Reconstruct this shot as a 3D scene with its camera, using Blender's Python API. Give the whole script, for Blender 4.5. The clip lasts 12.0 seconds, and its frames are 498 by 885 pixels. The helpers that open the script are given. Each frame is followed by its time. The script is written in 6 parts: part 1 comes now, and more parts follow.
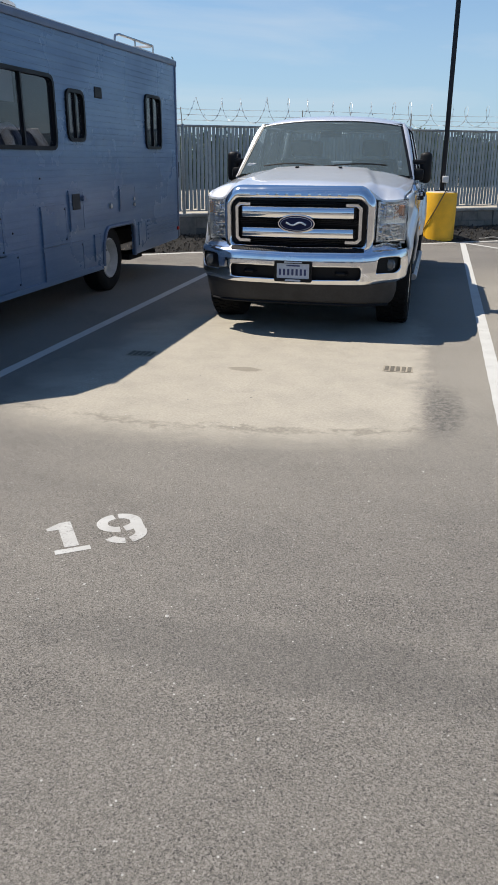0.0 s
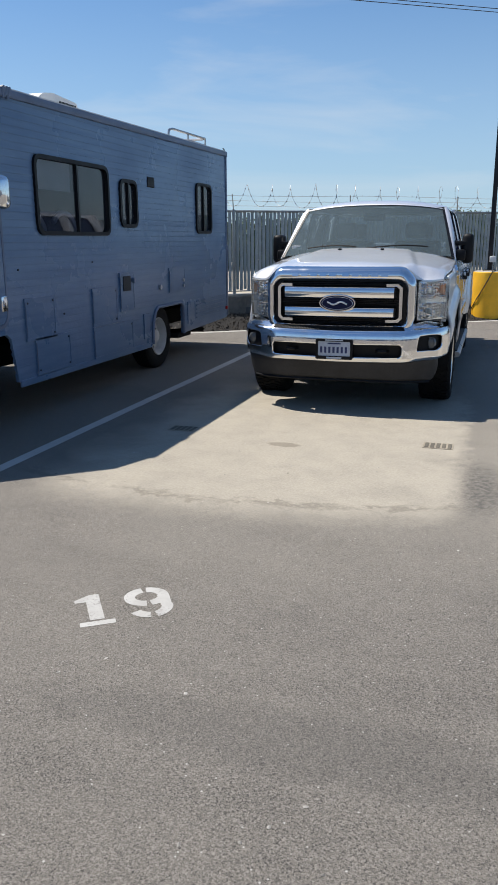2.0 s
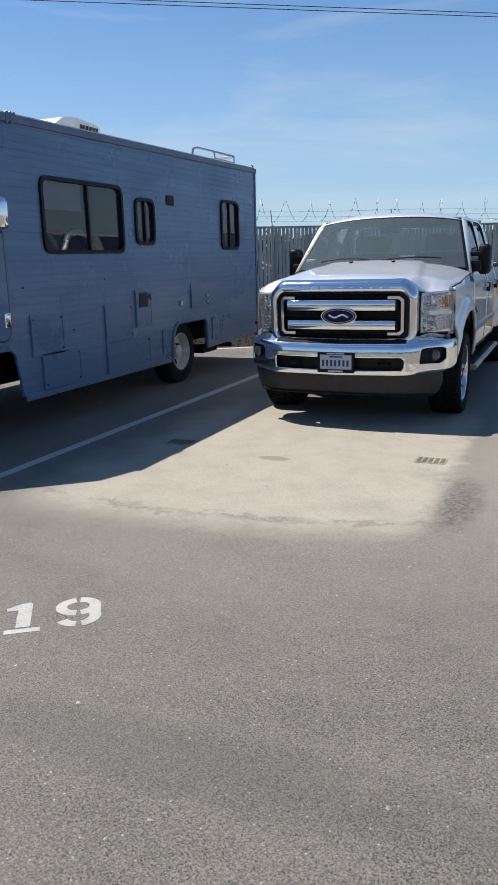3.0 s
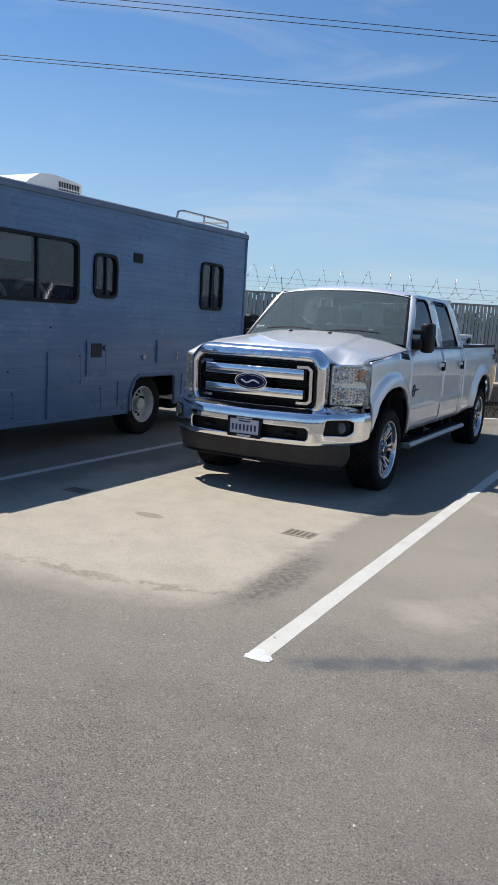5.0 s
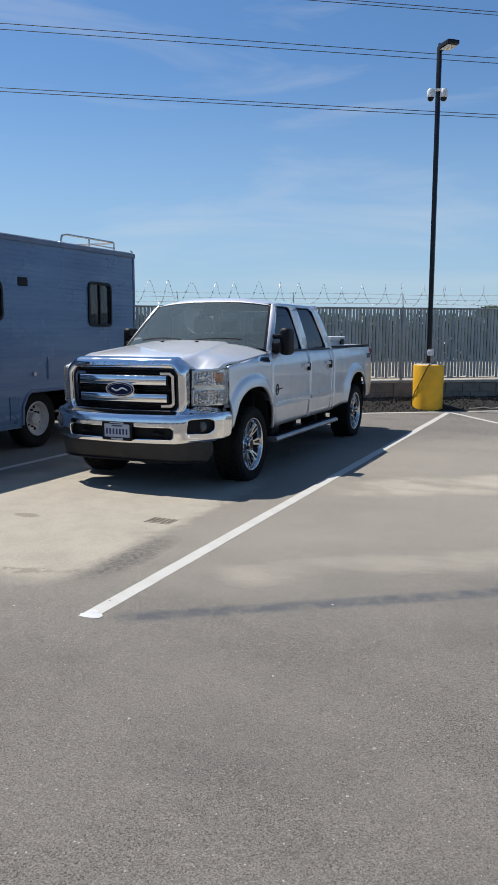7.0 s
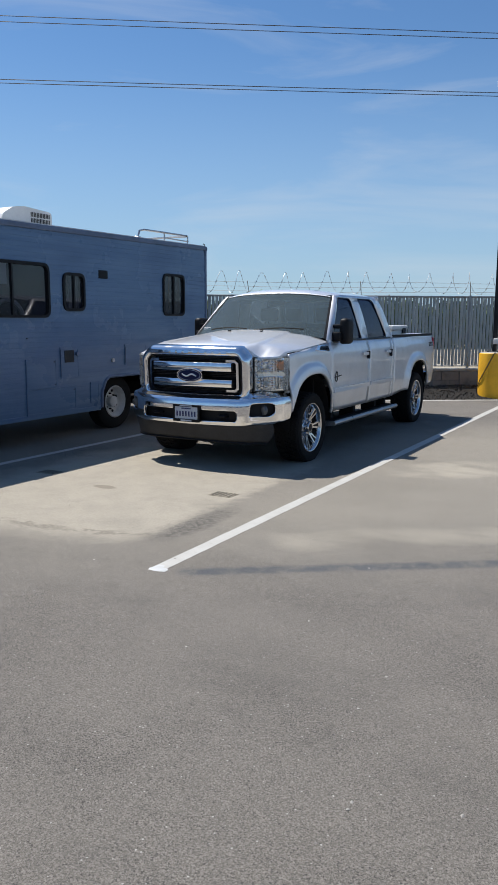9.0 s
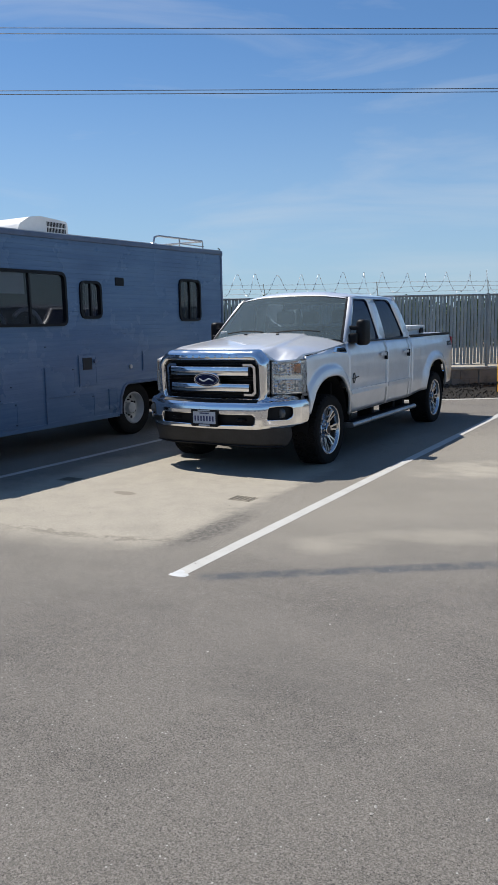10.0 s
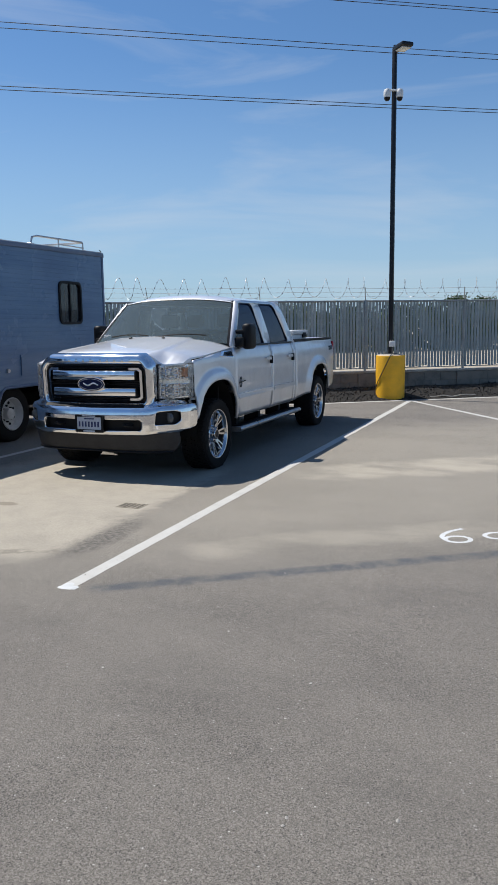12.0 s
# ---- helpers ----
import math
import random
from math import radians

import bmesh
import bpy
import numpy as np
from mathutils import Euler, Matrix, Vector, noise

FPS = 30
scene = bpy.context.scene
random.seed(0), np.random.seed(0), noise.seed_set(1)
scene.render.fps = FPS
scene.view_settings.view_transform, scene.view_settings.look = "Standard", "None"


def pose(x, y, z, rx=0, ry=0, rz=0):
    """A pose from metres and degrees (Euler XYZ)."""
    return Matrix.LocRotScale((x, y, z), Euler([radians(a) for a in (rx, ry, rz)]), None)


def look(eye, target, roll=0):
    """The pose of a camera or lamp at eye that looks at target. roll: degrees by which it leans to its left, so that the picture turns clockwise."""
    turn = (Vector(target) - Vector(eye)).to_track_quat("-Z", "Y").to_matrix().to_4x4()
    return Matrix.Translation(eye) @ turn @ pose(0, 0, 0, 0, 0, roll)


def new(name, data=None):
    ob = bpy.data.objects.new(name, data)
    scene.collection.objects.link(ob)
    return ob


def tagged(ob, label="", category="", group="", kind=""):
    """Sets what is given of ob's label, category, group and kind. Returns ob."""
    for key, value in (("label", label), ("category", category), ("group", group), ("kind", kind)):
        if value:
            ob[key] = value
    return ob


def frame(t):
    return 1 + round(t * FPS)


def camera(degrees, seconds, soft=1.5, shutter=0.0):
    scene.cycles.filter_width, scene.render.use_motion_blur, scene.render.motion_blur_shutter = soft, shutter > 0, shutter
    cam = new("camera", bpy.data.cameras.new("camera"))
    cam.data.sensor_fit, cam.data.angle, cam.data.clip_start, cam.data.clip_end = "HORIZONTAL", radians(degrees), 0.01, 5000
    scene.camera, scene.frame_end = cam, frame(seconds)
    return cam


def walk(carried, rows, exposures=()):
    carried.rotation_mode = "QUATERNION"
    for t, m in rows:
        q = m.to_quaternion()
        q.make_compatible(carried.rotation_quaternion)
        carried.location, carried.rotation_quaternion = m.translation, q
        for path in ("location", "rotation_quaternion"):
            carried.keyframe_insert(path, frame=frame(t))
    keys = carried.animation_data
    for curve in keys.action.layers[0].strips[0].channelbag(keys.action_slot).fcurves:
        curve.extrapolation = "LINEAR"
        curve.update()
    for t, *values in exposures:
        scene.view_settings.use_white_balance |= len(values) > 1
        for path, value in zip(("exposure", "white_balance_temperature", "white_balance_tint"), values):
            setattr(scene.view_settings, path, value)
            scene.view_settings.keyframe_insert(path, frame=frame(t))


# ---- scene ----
cam = camera(36.1, 12.0)
PATH = [
    (0, (1.22, -6.989, 1.556), (0.788, -5.165, 0.858), 0.3),
    (0.5, (1.224, -6.97, 1.57), (0.924, -5.066, 1.036), 0.5),
    (1, (1.226, -6.961, 1.57), (0.96, -5.039, 1.086), 0.2),
    (1.5, (1.238, -6.961, 1.57), (0.94, -5.047, 1.069), 1.2),
    (2, (1.33, -6.976, 1.562), (0.75, -5.131, 1.051), -0.3),
    (2.5, (1.629, -6.885, 1.538), (0.911, -5.083, 1.053), -0.9),
    (3, (1.927, -6.756, 1.533), (1.17, -4.965, 1.065), -1.4),
    (3.5, (2.226, -6.584, 1.55), (1.472, -4.792, 1.082), -0.2),
    (3.7, (2.355, -6.539, 1.548), (1.609, -4.742, 1.084), -0.2),
    (5.3, (3.407, -6.061, 1.547), (2.448, -4.332, 1.248), 3.4),
    (5.5, (3.483, -6.12, 1.558), (2.558, -4.372, 1.261), 2.1),
    (6, (3.715, -6.291, 1.579), (2.925, -4.477, 1.285), 1.3),
    (6.5, (4.002, -6.372, 1.565), (3.24, -4.547, 1.269), 1.1),
    (6.7, (4.087, -6.394, 1.555), (3.312, -4.573, 1.267), 0.6),
    (8.3, (4.496, -6.937, 1.567), (3.608, -5.172, 1.259), 1.1),
    (8.5, (4.524, -6.95, 1.594), (3.597, -5.206, 1.278), 1.0),
    (9, (4.592, -6.962, 1.606), (3.629, -5.238, 1.288), 0.2),
    (9.5, (4.61, -6.97, 1.61), (3.619, -5.262, 1.295), -0.9),
    (10, (4.604, -6.957, 1.614), (3.596, -5.258, 1.304), -1.2),
    (10.5, (4.578, -6.924, 1.6), (3.657, -5.176, 1.293), -0.9),
    (11, (4.572, -6.93, 1.61), (3.72, -5.147, 1.303), -0.5),
    (11.5, (4.537, -6.949, 1.617), (3.703, -5.157, 1.312), -0.5),
    (12, (4.502, -6.9, 1.591), (3.769, -5.064, 1.29), -0.8),
]
walk(cam, [(t, look(eye, target, roll)) for t, eye, target, roll in PATH],
     exposures=[(0.0, 0.08, 6600, 10), (0.5, 0.08, 6600, 10), (1.5, 0.08, 6600, 10), (2.5, 0.04, 6450, 10), (3.5, 0.1, 6450, 10), (6.0, -0.04, 6400, 10), (12.0, -0.11, 6350, 10)])
# The lot's aisle and fence run at 34.5 degrees to the stalls: s along the fence, c across it.
TURN = radians(34.5)
DV, NV = Vector((math.cos(TURN), math.sin(TURN), 0)), Vector((-math.sin(TURN), math.cos(TURN), 0))


def sc(s, c, z=0.0):
    return DV * s + NV * c + Vector((0, 0, z))


# ---- world and sun ----
SUN_TO = Vector((-0.565, 0.07, 1.0)).normalized()
world = bpy.data.worlds.new("sky")
scene.world = world
world.use_nodes = True
wt = world.node_tree
wt.nodes.clear()
w_out = wt.nodes.new("ShaderNodeOutputWorld")
w_bg = wt.nodes.new("ShaderNodeBackground")
w_sky = wt.nodes.new("ShaderNodeTexSky")
w_sky.sky_type = "NISHITA"
w_sky.sun_disc = False
w_sky.sun_elevation = math.asin(SUN_TO.z)
w_sky.sun_rotation = math.atan2(SUN_TO.x, SUN_TO.y)
w_sky.altitude = 100
w_sky.air_density, w_sky.dust_density, w_sky.ozone_density = 1.0, 0.25, 1.6
w_bg.inputs["Strength"].default_value = 0.094
# thin streaks of high cloud
w_co = wt.nodes.new("ShaderNodeTexCoord")
w_map = wt.nodes.new("ShaderNodeMapping")
w_map.inputs["Rotation"].default_value = (0, 0, radians(-25))
w_map.inputs["Scale"].default_value = (1.6, 3.0, 11.0)
w_noise = wt.nodes.new("ShaderNodeTexNoise")
w_noise.inputs["Scale"].default_value = 1.5
w_noise.inputs["Detail"].default_value = 7
w_noise.inputs["Roughness"].default_value = 0.55
w_noise.inputs["Distortion"].default_value = 0.6
w_ramp = wt.nodes.new("ShaderNodeMapRange")
w_ramp.inputs["From Min"].default_value, w_ramp.inputs["From Max"].default_value = 0.52, 0.8
w_ramp.inputs["To Min"].default_value, w_ramp.inputs["To Max"].default_value = 0.0, 0.34
w_mix = wt.nodes.new("ShaderNodeMix")
w_mix.data_type = "RGBA"
w_mix.inputs["B"].default_value = (7.6, 8.0, 8.4, 1)
wt.links.new(w_co.outputs["Generated"], w_map.inputs["Vector"])
wt.links.new(w_map.outputs["Vector"], w_noise.inputs["Vector"])
wt.links.new(w_noise.outputs["Fac"], w_ramp.inputs["Value"])
wt.links.new(w_ramp.outputs["Result"], w_mix.inputs["Factor"])
w_tint = wt.nodes.new("ShaderNodeMix")
w_tint.data_type, w_tint.blend_type = "RGBA", "MULTIPLY"
w_tint.inputs["Factor"].default_value = 1.0
w_tint.inputs["B"].default_value = (0.75, 1.02, 1.25, 1)
wt.links.new(w_sky.outputs["Color"], w_tint.inputs["A"])
# pale haze low over the horizon
w_sep = wt.nodes.new("ShaderNodeSeparateXYZ")
w_low = wt.nodes.new("ShaderNodeMapRange")
w_low.interpolation_type = "SMOOTHSTEP"
w_low.inputs["From Min"].default_value, w_low.inputs["From Max"].default_value = 0.34, 0.0
w_low.inputs["To Min"].default_value, w_low.inputs["To Max"].default_value = 0.0, 0.66
w_haze = wt.nodes.new("ShaderNodeMix")
w_haze.data_type = "RGBA"
w_haze.inputs["B"].default_value = (4.55, 6.2, 8.0, 1)
wt.links.new(w_co.outputs["Generated"], w_sep.inputs["Vector"])
wt.links.new(w_sep.outputs["Z"], w_low.inputs["Value"])
wt.links.new(w_low.outputs["Result"], w_haze.inputs["Factor"])
wt.links.new(w_tint.outputs["Result"], w_haze.inputs["A"])
wt.links.new(w_haze.outputs["Result"], w_mix.inputs["A"])
wt.links.new(w_mix.outputs["Result"], w_bg.inputs["Color"])
wt.links.new(w_bg.outputs["Background"], w_out.inputs["Surface"])

sun = new("sun", bpy.data.lights.new("sun", "SUN"))
sun.data.energy, sun.data.angle, sun.data.color = 6.0, radians(0.53), (1.0, 0.95, 0.87)
sun.matrix_world = look(SUN_TO * 50, (0, 0, 0))
scene.view_settings.exposure = 0.0


# ---- materials ----
class Mat:
    """A small builder for one node material."""

    def __init__(self, name, color=(0.5, 0.5, 0.5), rough=0.5, metal=0.0, **more):
        self.m = bpy.data.materials.new(name)
        self.m.use_nodes = True
        self.t = self.m.node_tree
        self.bsdf = self.t.nodes["Principled BSDF"]
        self.set("Base Color", (*color, 1)), self.set("Roughness", rough), self.set("Metallic", metal)
        for key, value in more.items():
            self.set(key.replace("_", " "), value)
        self.color = color

    def set(self, key, value):
        if hasattr(value, "links"):
            self.t.links.new(value, self.bsdf.inputs[key])
        else:
            self.bsdf.inputs[key].default_value = value

    def node(self, kind, **ins):
        n = self.t.nodes.new(kind)
        for key, value in ins.items():
            self.plug(n, key.replace("_", " "), value)
        return n

    def plug(self, n, key, value):
        socket = n.inputs[int(key[1:])] if key[0] == "i" and key[1:].isdigit() else n.inputs[key]
        if hasattr(value, "links"):
            self.t.links.new(value, socket)
        else:
            socket.default_value = value

    def pos(self, local=False):
        return self.t.nodes.new("ShaderNodeTexCoord").outputs["Object"] if local else self.t.nodes.new("ShaderNodeNewGeometry").outputs["Position"]

    def noise(self, scale, detail=4, rough=0.6, vec=None, dist=0.0):
        return self.node("ShaderNodeTexNoise", Scale=scale, Detail=detail, Roughness=rough, Distortion=dist, Vector=vec or self.pos()).outputs["Fac"]

    def cells(self, scale, vec=None, out="Color"):
        return self.node("ShaderNodeTexVoronoi", Scale=scale, Vector=vec or self.pos()).outputs[out]

    def math(self, op, a, b=0.0, c=0.0):
        n = self.t.nodes.new("ShaderNodeMath")
        n.operation = op
        self.plug(n, "i0", a), self.plug(n, "i1", b), self.plug(n, "i2", c)
        return n.outputs[0]

    def ramp(self, value, lo, hi, to_lo=0.0, to_hi=1.0, smooth=True):
        n = self.t.nodes.new("ShaderNodeMapRange")
        n.interpolation_type = "SMOOTHSTEP" if smooth else "LINEAR"
        for key, v in (("Value", value), ("From Min", lo), ("From Max", hi), ("To Min", to_lo), ("To Max", to_hi)):
            self.plug(n, key, v)
        return n.outputs["Result"]

    def mix(self, fac, a, b, blend="MIX"):
        n = self.t.nodes.new("ShaderNodeMix")
        n.data_type, n.blend_type = "RGBA", blend
        self.plug(n, "i0", fac)
        for key, v in (("i6", a), ("i7", b)):
            self.plug(n, key, v if hasattr(v, "links") else (*v, 1))
        return n.outputs[2]

    def bump(self, height, strength=0.3, distance=0.01):
        n = self.t.nodes.new("ShaderNodeBump")
        self.plug(n, "Strength", strength), self.plug(n, "Distance", distance), self.plug(n, "Height", height)
        self.set("Normal", n.outputs["Normal"])

    def each(self):
        return self.t.nodes.new("ShaderNodeObjectInfo").outputs["Random"]

    def island(self):
        return self.t.nodes.new("ShaderNodeNewGeometry").outputs["Random Per Island"]


def weathered(name, color, rough=0.6, metal=0.0, scale=3.0, amount=0.25, fine=60.0, relief=0.15, local=False, **more):
    """A surface that varies broadly and in its grain."""
    m = Mat(name, color, rough, metal, **more)
    p = m.pos(local)
    broad, grain = m.noise(scale, 5, 0.65, p), m.noise(fine, 3, 0.6, p)
    dark = tuple(c * (1 - amount) for c in color)
    lite = tuple(min(1, c * (1 + amount * 0.7)) for c in color)
    col = m.mix(m.ramp(broad, 0.3, 0.7), dark, lite)
    col = m.mix(m.ramp(grain, 0.3, 0.75, 0, 0.35), col, dark)
    m.set("Base Color", col)
    m.set("Roughness", m.ramp(broad, 0.25, 0.75, max(0.02, rough - 0.08), min(1, rough + 0.1)))
    if relief:
        m.bump(grain, relief, 0.004)
    return m.m


def ground_material():
    m = Mat("old_asphalt", (0.17, 0.16, 0.15), 0.9)
    p = m.pos()
    xyz = m.node("ShaderNodeSeparateXYZ", Vector=p).outputs
    x, y = xyz[0], xyz[1]
    s = m.math("ADD", m.math("MULTIPLY", x, DV.x), m.math("MULTIPLY", y, DV.y))
    c = m.math("ADD", m.math("MULTIPLY", x, NV.x), m.math("MULTIPLY", y, NV.y))
    flat_ = m.node("ShaderNodeMapping", Vector=p, Scale=(0.5, 1.0, 1.0), Rotation=(0, 0, -0.25)).outputs[0]
    tone = m.node("ShaderNodeTexVoronoi", Scale=150.0, Vector=p).outputs["Distance"]
    stone = m.node("ShaderNodeSeparateColor", Color=m.cells(185, p)).outputs[0]
    coarse = m.noise(190, 4, 0.7, p)
    broad = m.noise(0.5, 6, 0.65, flat_)
    mid = m.noise(3.1, 6, 0.7, p)
    grain = m.noise(125, 6, 0.85, p)
    col = m.mix(m.ramp(grain, 0.37, 0.63), (0.105, 0.094, 0.08), (0.262, 0.238, 0.206))
    col = m.mix(m.ramp(stone, 0.55, 1.0, 0, 0.5), col, (0.345, 0.315, 0.277))
    col = m.mix(m.ramp(stone, 0.34, 0.0, 0, 0.38), col, (0.07, 0.064, 0.057))
    # open pits, more of them where the surface has ravelled
    ravel = m.math("MULTIPLY", m.ramp(m.noise(1.3, 5, 0.7, flat_), 0.4, 0.64), 0.075)
    pits = m.math("ADD", m.noise(135, 3, 0.65, p), ravel)
    warp = m.t.nodes.new("ShaderNodeVectorMath")
    warp.operation = "MULTIPLY_ADD"
    m.plug(warp, "i0", m.node("ShaderNodeTexNoise", Scale=170.0, Detail=3.0, Vector=p).outputs["Color"])
    warp.inputs[1].default_value = (0.014, 0.014, 0.0)
    m.plug(warp, "i2", p)
    lost = m.node("ShaderNodeTexVoronoi", Scale=125.0, Vector=warp.outputs[0]).outputs
    gone = m.math("GREATER_THAN", m.math("ADD", m.node("ShaderNodeSeparateColor", Color=lost["Color"]).outputs[2], m.math("MULTIPLY", ravel, 1.8)), 0.955)
    pit = m.math("MAXIMUM", m.ramp(pits, 0.65, 0.67), m.math("MULTIPLY", gone, m.ramp(lost["Distance"], 0.5, 0.2, 0, 0.8)))
    col = m.mix(m.math("MULTIPLY", pit, 0.85), col, (0.032, 0.03, 0.028))
    col = m.mix(m.ramp(coarse, 0.55, 0.64, 0, 0.55), col, (0.05, 0.047, 0.044))
    col = m.mix(m.ramp(coarse, 0.45, 0.34, 0, 0.25), col, (0.31, 0.29, 0.26))
    pebble = m.node("ShaderNodeTexVoronoi", Scale=60.0, Vector=p).outputs
    few = m.math("GREATER_THAN", m.node("ShaderNodeSeparateColor", Color=pebble["Color"]).outputs[1], 0.955)
    few = m.math("MULTIPLY", few, m.ramp(pebble["Distance"], 0.26, 0.16))
    col = m.mix(m.math("MULTIPLY", few, 0.9), col, (0.5, 0.48, 0.44))
    col = m.mix(m.ramp(broad, 0.42, 0.66, 0, 0.2), col, (0.2, 0.18, 0.156))
    col = m.mix(m.ramp(m.noise(0.9, 6, 0.7, flat_), 0.5, 0.66, 0, 0.22), col, (0.09, 0.084, 0.077))
    col = m.mix(m.ramp(mid, 0.5, 0.8, 0, 0.2), col, (0.085, 0.08, 0.075))
    # blown dust before the parked truck, cut back beneath it to deepen the shade
    wob = m.math("MULTIPLY", m.math("SUBTRACT", m.noise(1.6, 5, 0.6, p), 0.5), 0.7)
    fine = m.math("MULTIPLY", m.math("SUBTRACT", m.noise(9, 4, 0.6, p), 0.5), 0.22)
    bow = m.math("MULTIPLY", m.math("MULTIPLY", m.math("ADD", x, 0.3), m.math("ADD", x, 0.3)), 0.11)
    yy = m.math("SUBTRACT", m.math("ADD", y, m.math("MULTIPLY", fine, 1.2)), bow)
    near = m.ramp(yy, -3.3, -2.62)
    far_ = m.ramp(yy, 1.6, 0.2)
    right = m.ramp(m.math("ADD", x, m.math("ADD", m.math("MULTIPLY", fine, 1.5), m.math("MULTIPLY", wob, 0.25))), 1.42, 1.08)
    left = m.ramp(m.math("ADD", x, wob), -1.75, -1.15)
    dust = m.math("MULTIPLY", m.math("MULTIPLY", near, right), m.math("MULTIPLY", left, far_))
    dust = m.math("MULTIPLY", dust, m.ramp(m.noise(3.3, 7, 0.75, p, 0.4), 0.28, 0.65, 0.68, 0.95))
    # low ridges of silt along its front edge
    edge = m.math("ABSOLUTE", m.math("SUBTRACT", m.math("ADD", yy, m.math("MULTIPLY", fine, 0.8)), -2.72))
    silt = m.math("MULTIPLY", m.ramp(edge, 0.075, 0.0), m.math("MULTIPLY", right, m.ramp(m.noise(5.5, 5, 0.7, flat_), 0.4, 0.56)))
    # dust bands across the next stall
    sw = m.math("ADD", s, m.math("MULTIPLY", wob, 2.0))
    band_a = m.math("MULTIPLY", m.ramp(m.math("ABSOLUTE", m.math("ADD", m.math("ADD", c, m.math("MULTIPLY", wob, 0.6)), 2.9)), 0.5, 0.05), m.ramp(sw, 0.0, 0.9))
    band_b = m.math("MULTIPLY", m.ramp(m.math("ABSOLUTE", m.math("ADD", m.math("ADD", c, m.math("MULTIPLY", wob, 0.7)), 0.45)), 0.85, 0.2), m.ramp(sw, 0.9, 3.0))
    # Dust thinned towards the motorhome to darken the ground its shadow covers.
    wide = m.math("MULTIPLY", m.ramp(m.math("ABSOLUTE", m.math("ADD", m.math("ADD", c, wob), 0.2)), 4.2, 1.8), m.ramp(m.math("ADD", x, wob), -1.7, 2.6, 0.04, 0.43))
    patchy = m.ramp(m.noise(2.2, 6, 0.7, flat_), 0.3, 0.62, 0.45, 1.0)
    bands = m.math("MAXIMUM", m.math("MULTIPLY", band_a, m.math("MULTIPLY", patchy, 0.62)), m.math("MAXIMUM", m.math("MULTIPLY", band_b, m.math("MULTIPLY", patchy, 0.95)), wide))
    dust = m.math("MAXIMUM", dust, bands)
    tan = m.mix(m.ramp(m.noise(60, 3, 0.6, p), 0.3, 0.7), (0.345, 0.31, 0.25), (0.415, 0.375, 0.306))
    col = m.mix(dust, col, tan)
    col = m.mix(m.math("MULTIPLY", m.ramp(m.noise(95, 4, 0.75, p), 0.57, 0.66, 0, 0.5), m.ramp(dust, 0.45, 0.85, 1.0, 0.12)), col, (0.055, 0.051, 0.046))
    col = m.mix(m.math("MULTIPLY", silt, 0.5), col, (0.13, 0.115, 0.092))
    # oil spot, damp corner and a blacked-out old line
    def blot(px, py, rx, ry, soft=0.5):
        a, b = m.math("DIVIDE", m.math("SUBTRACT", x, px), rx), m.math("DIVIDE", m.math("SUBTRACT", y, py), ry)
        d = m.math("ADD", m.math("ADD", m.math("MULTIPLY", a, a), m.math("MULTIPLY", b, b)), m.math("MULTIPLY", fine, 6.0))
        return m.ramp(d, 1.0, 1.0 - soft)
    col = m.mix(m.math("MULTIPLY", blot(-0.15, -1.32, 0.15, 0.07), 0.6), col, (0.17, 0.145, 0.11))
    col = m.mix(m.math("MULTIPLY", blot(1.36, -2.0, 0.17, 0.7, 1.0), m.ramp(m.noise(24, 6, 0.8, p), 0.4, 0.6, 0.2, 0.8)), col, (0.07, 0.066, 0.062))
    col = m.mix(m.math("MULTIPLY", blot(1.0, -4.9, 1.3, 0.22, 0.95), 0.3), col, (0.07, 0.066, 0.062))
    tar = m.math("MULTIPLY", m.ramp(m.math("ABSOLUTE", m.math("ADD", m.math("ADD", c, m.math("MULTIPLY", fine, 0.3)), 3.6)), 0.11, 0.03), m.ramp(s, -0.22, -0.1))
    tar = m.math("MULTIPLY", tar, m.ramp(m.noise(7, 5, 0.7, p), 0.35, 0.62, 0.3, 0.85))
    col = m.mix(tar, col, (0.085, 0.092, 0.104))
    # dry soil beyond the wall
    out = m.ramp(m.math("ADD", c, fine), 8.25, 8.45)
    soil = m.mix(m.ramp(m.noise(0.4, 6, 0.7, p), 0.35, 0.65), (0.33, 0.28, 0.2), (0.46, 0.41, 0.32))
    col = m.mix(out, col, soil)
    m.set("Base Color", col)
    m.set("Roughness", m.ramp(dust, 0, 1, 0.82, 0.95))
    m.set("Specular IOR Level", 0.3)
    h = m.math("SUBTRACT", m.math("MULTIPLY", tone, 0.5), m.math("ADD", m.math("MULTIPLY", grain, -1.2), pit))
    m.bump(m.math("MULTIPLY", h, m.ramp(dust, 0.2, 0.9, 1.0, 0.25)), 0.62, 0.008)
    return m.m


def paint_material(name="worn_white_line", lo=(0.45, 0.435, 0.4), hi=(0.5, 0.49, 0.455), wear_at=0.555):
    m = Mat(name, hi, 0.7)
    p = m.pos()
    wear = m.math("ADD", m.math("MULTIPLY", m.noise(75, 5, 0.75, p), 0.65), m.math("MULTIPLY", m.noise(5, 4, 0.6, p), 0.35))
    col = m.mix(m.ramp(m.noise(4, 5, 0.65, p), 0.3, 0.7), lo, hi)
    m.set("Base Color", m.mix(m.ramp(wear, wear_at, wear_at + 0.1, 0, 0.8), col, (0.22, 0.21, 0.195)))
    m.bump(m.noise(130, 3, 0.6, p), 0.2, 0.003)
    return m.m


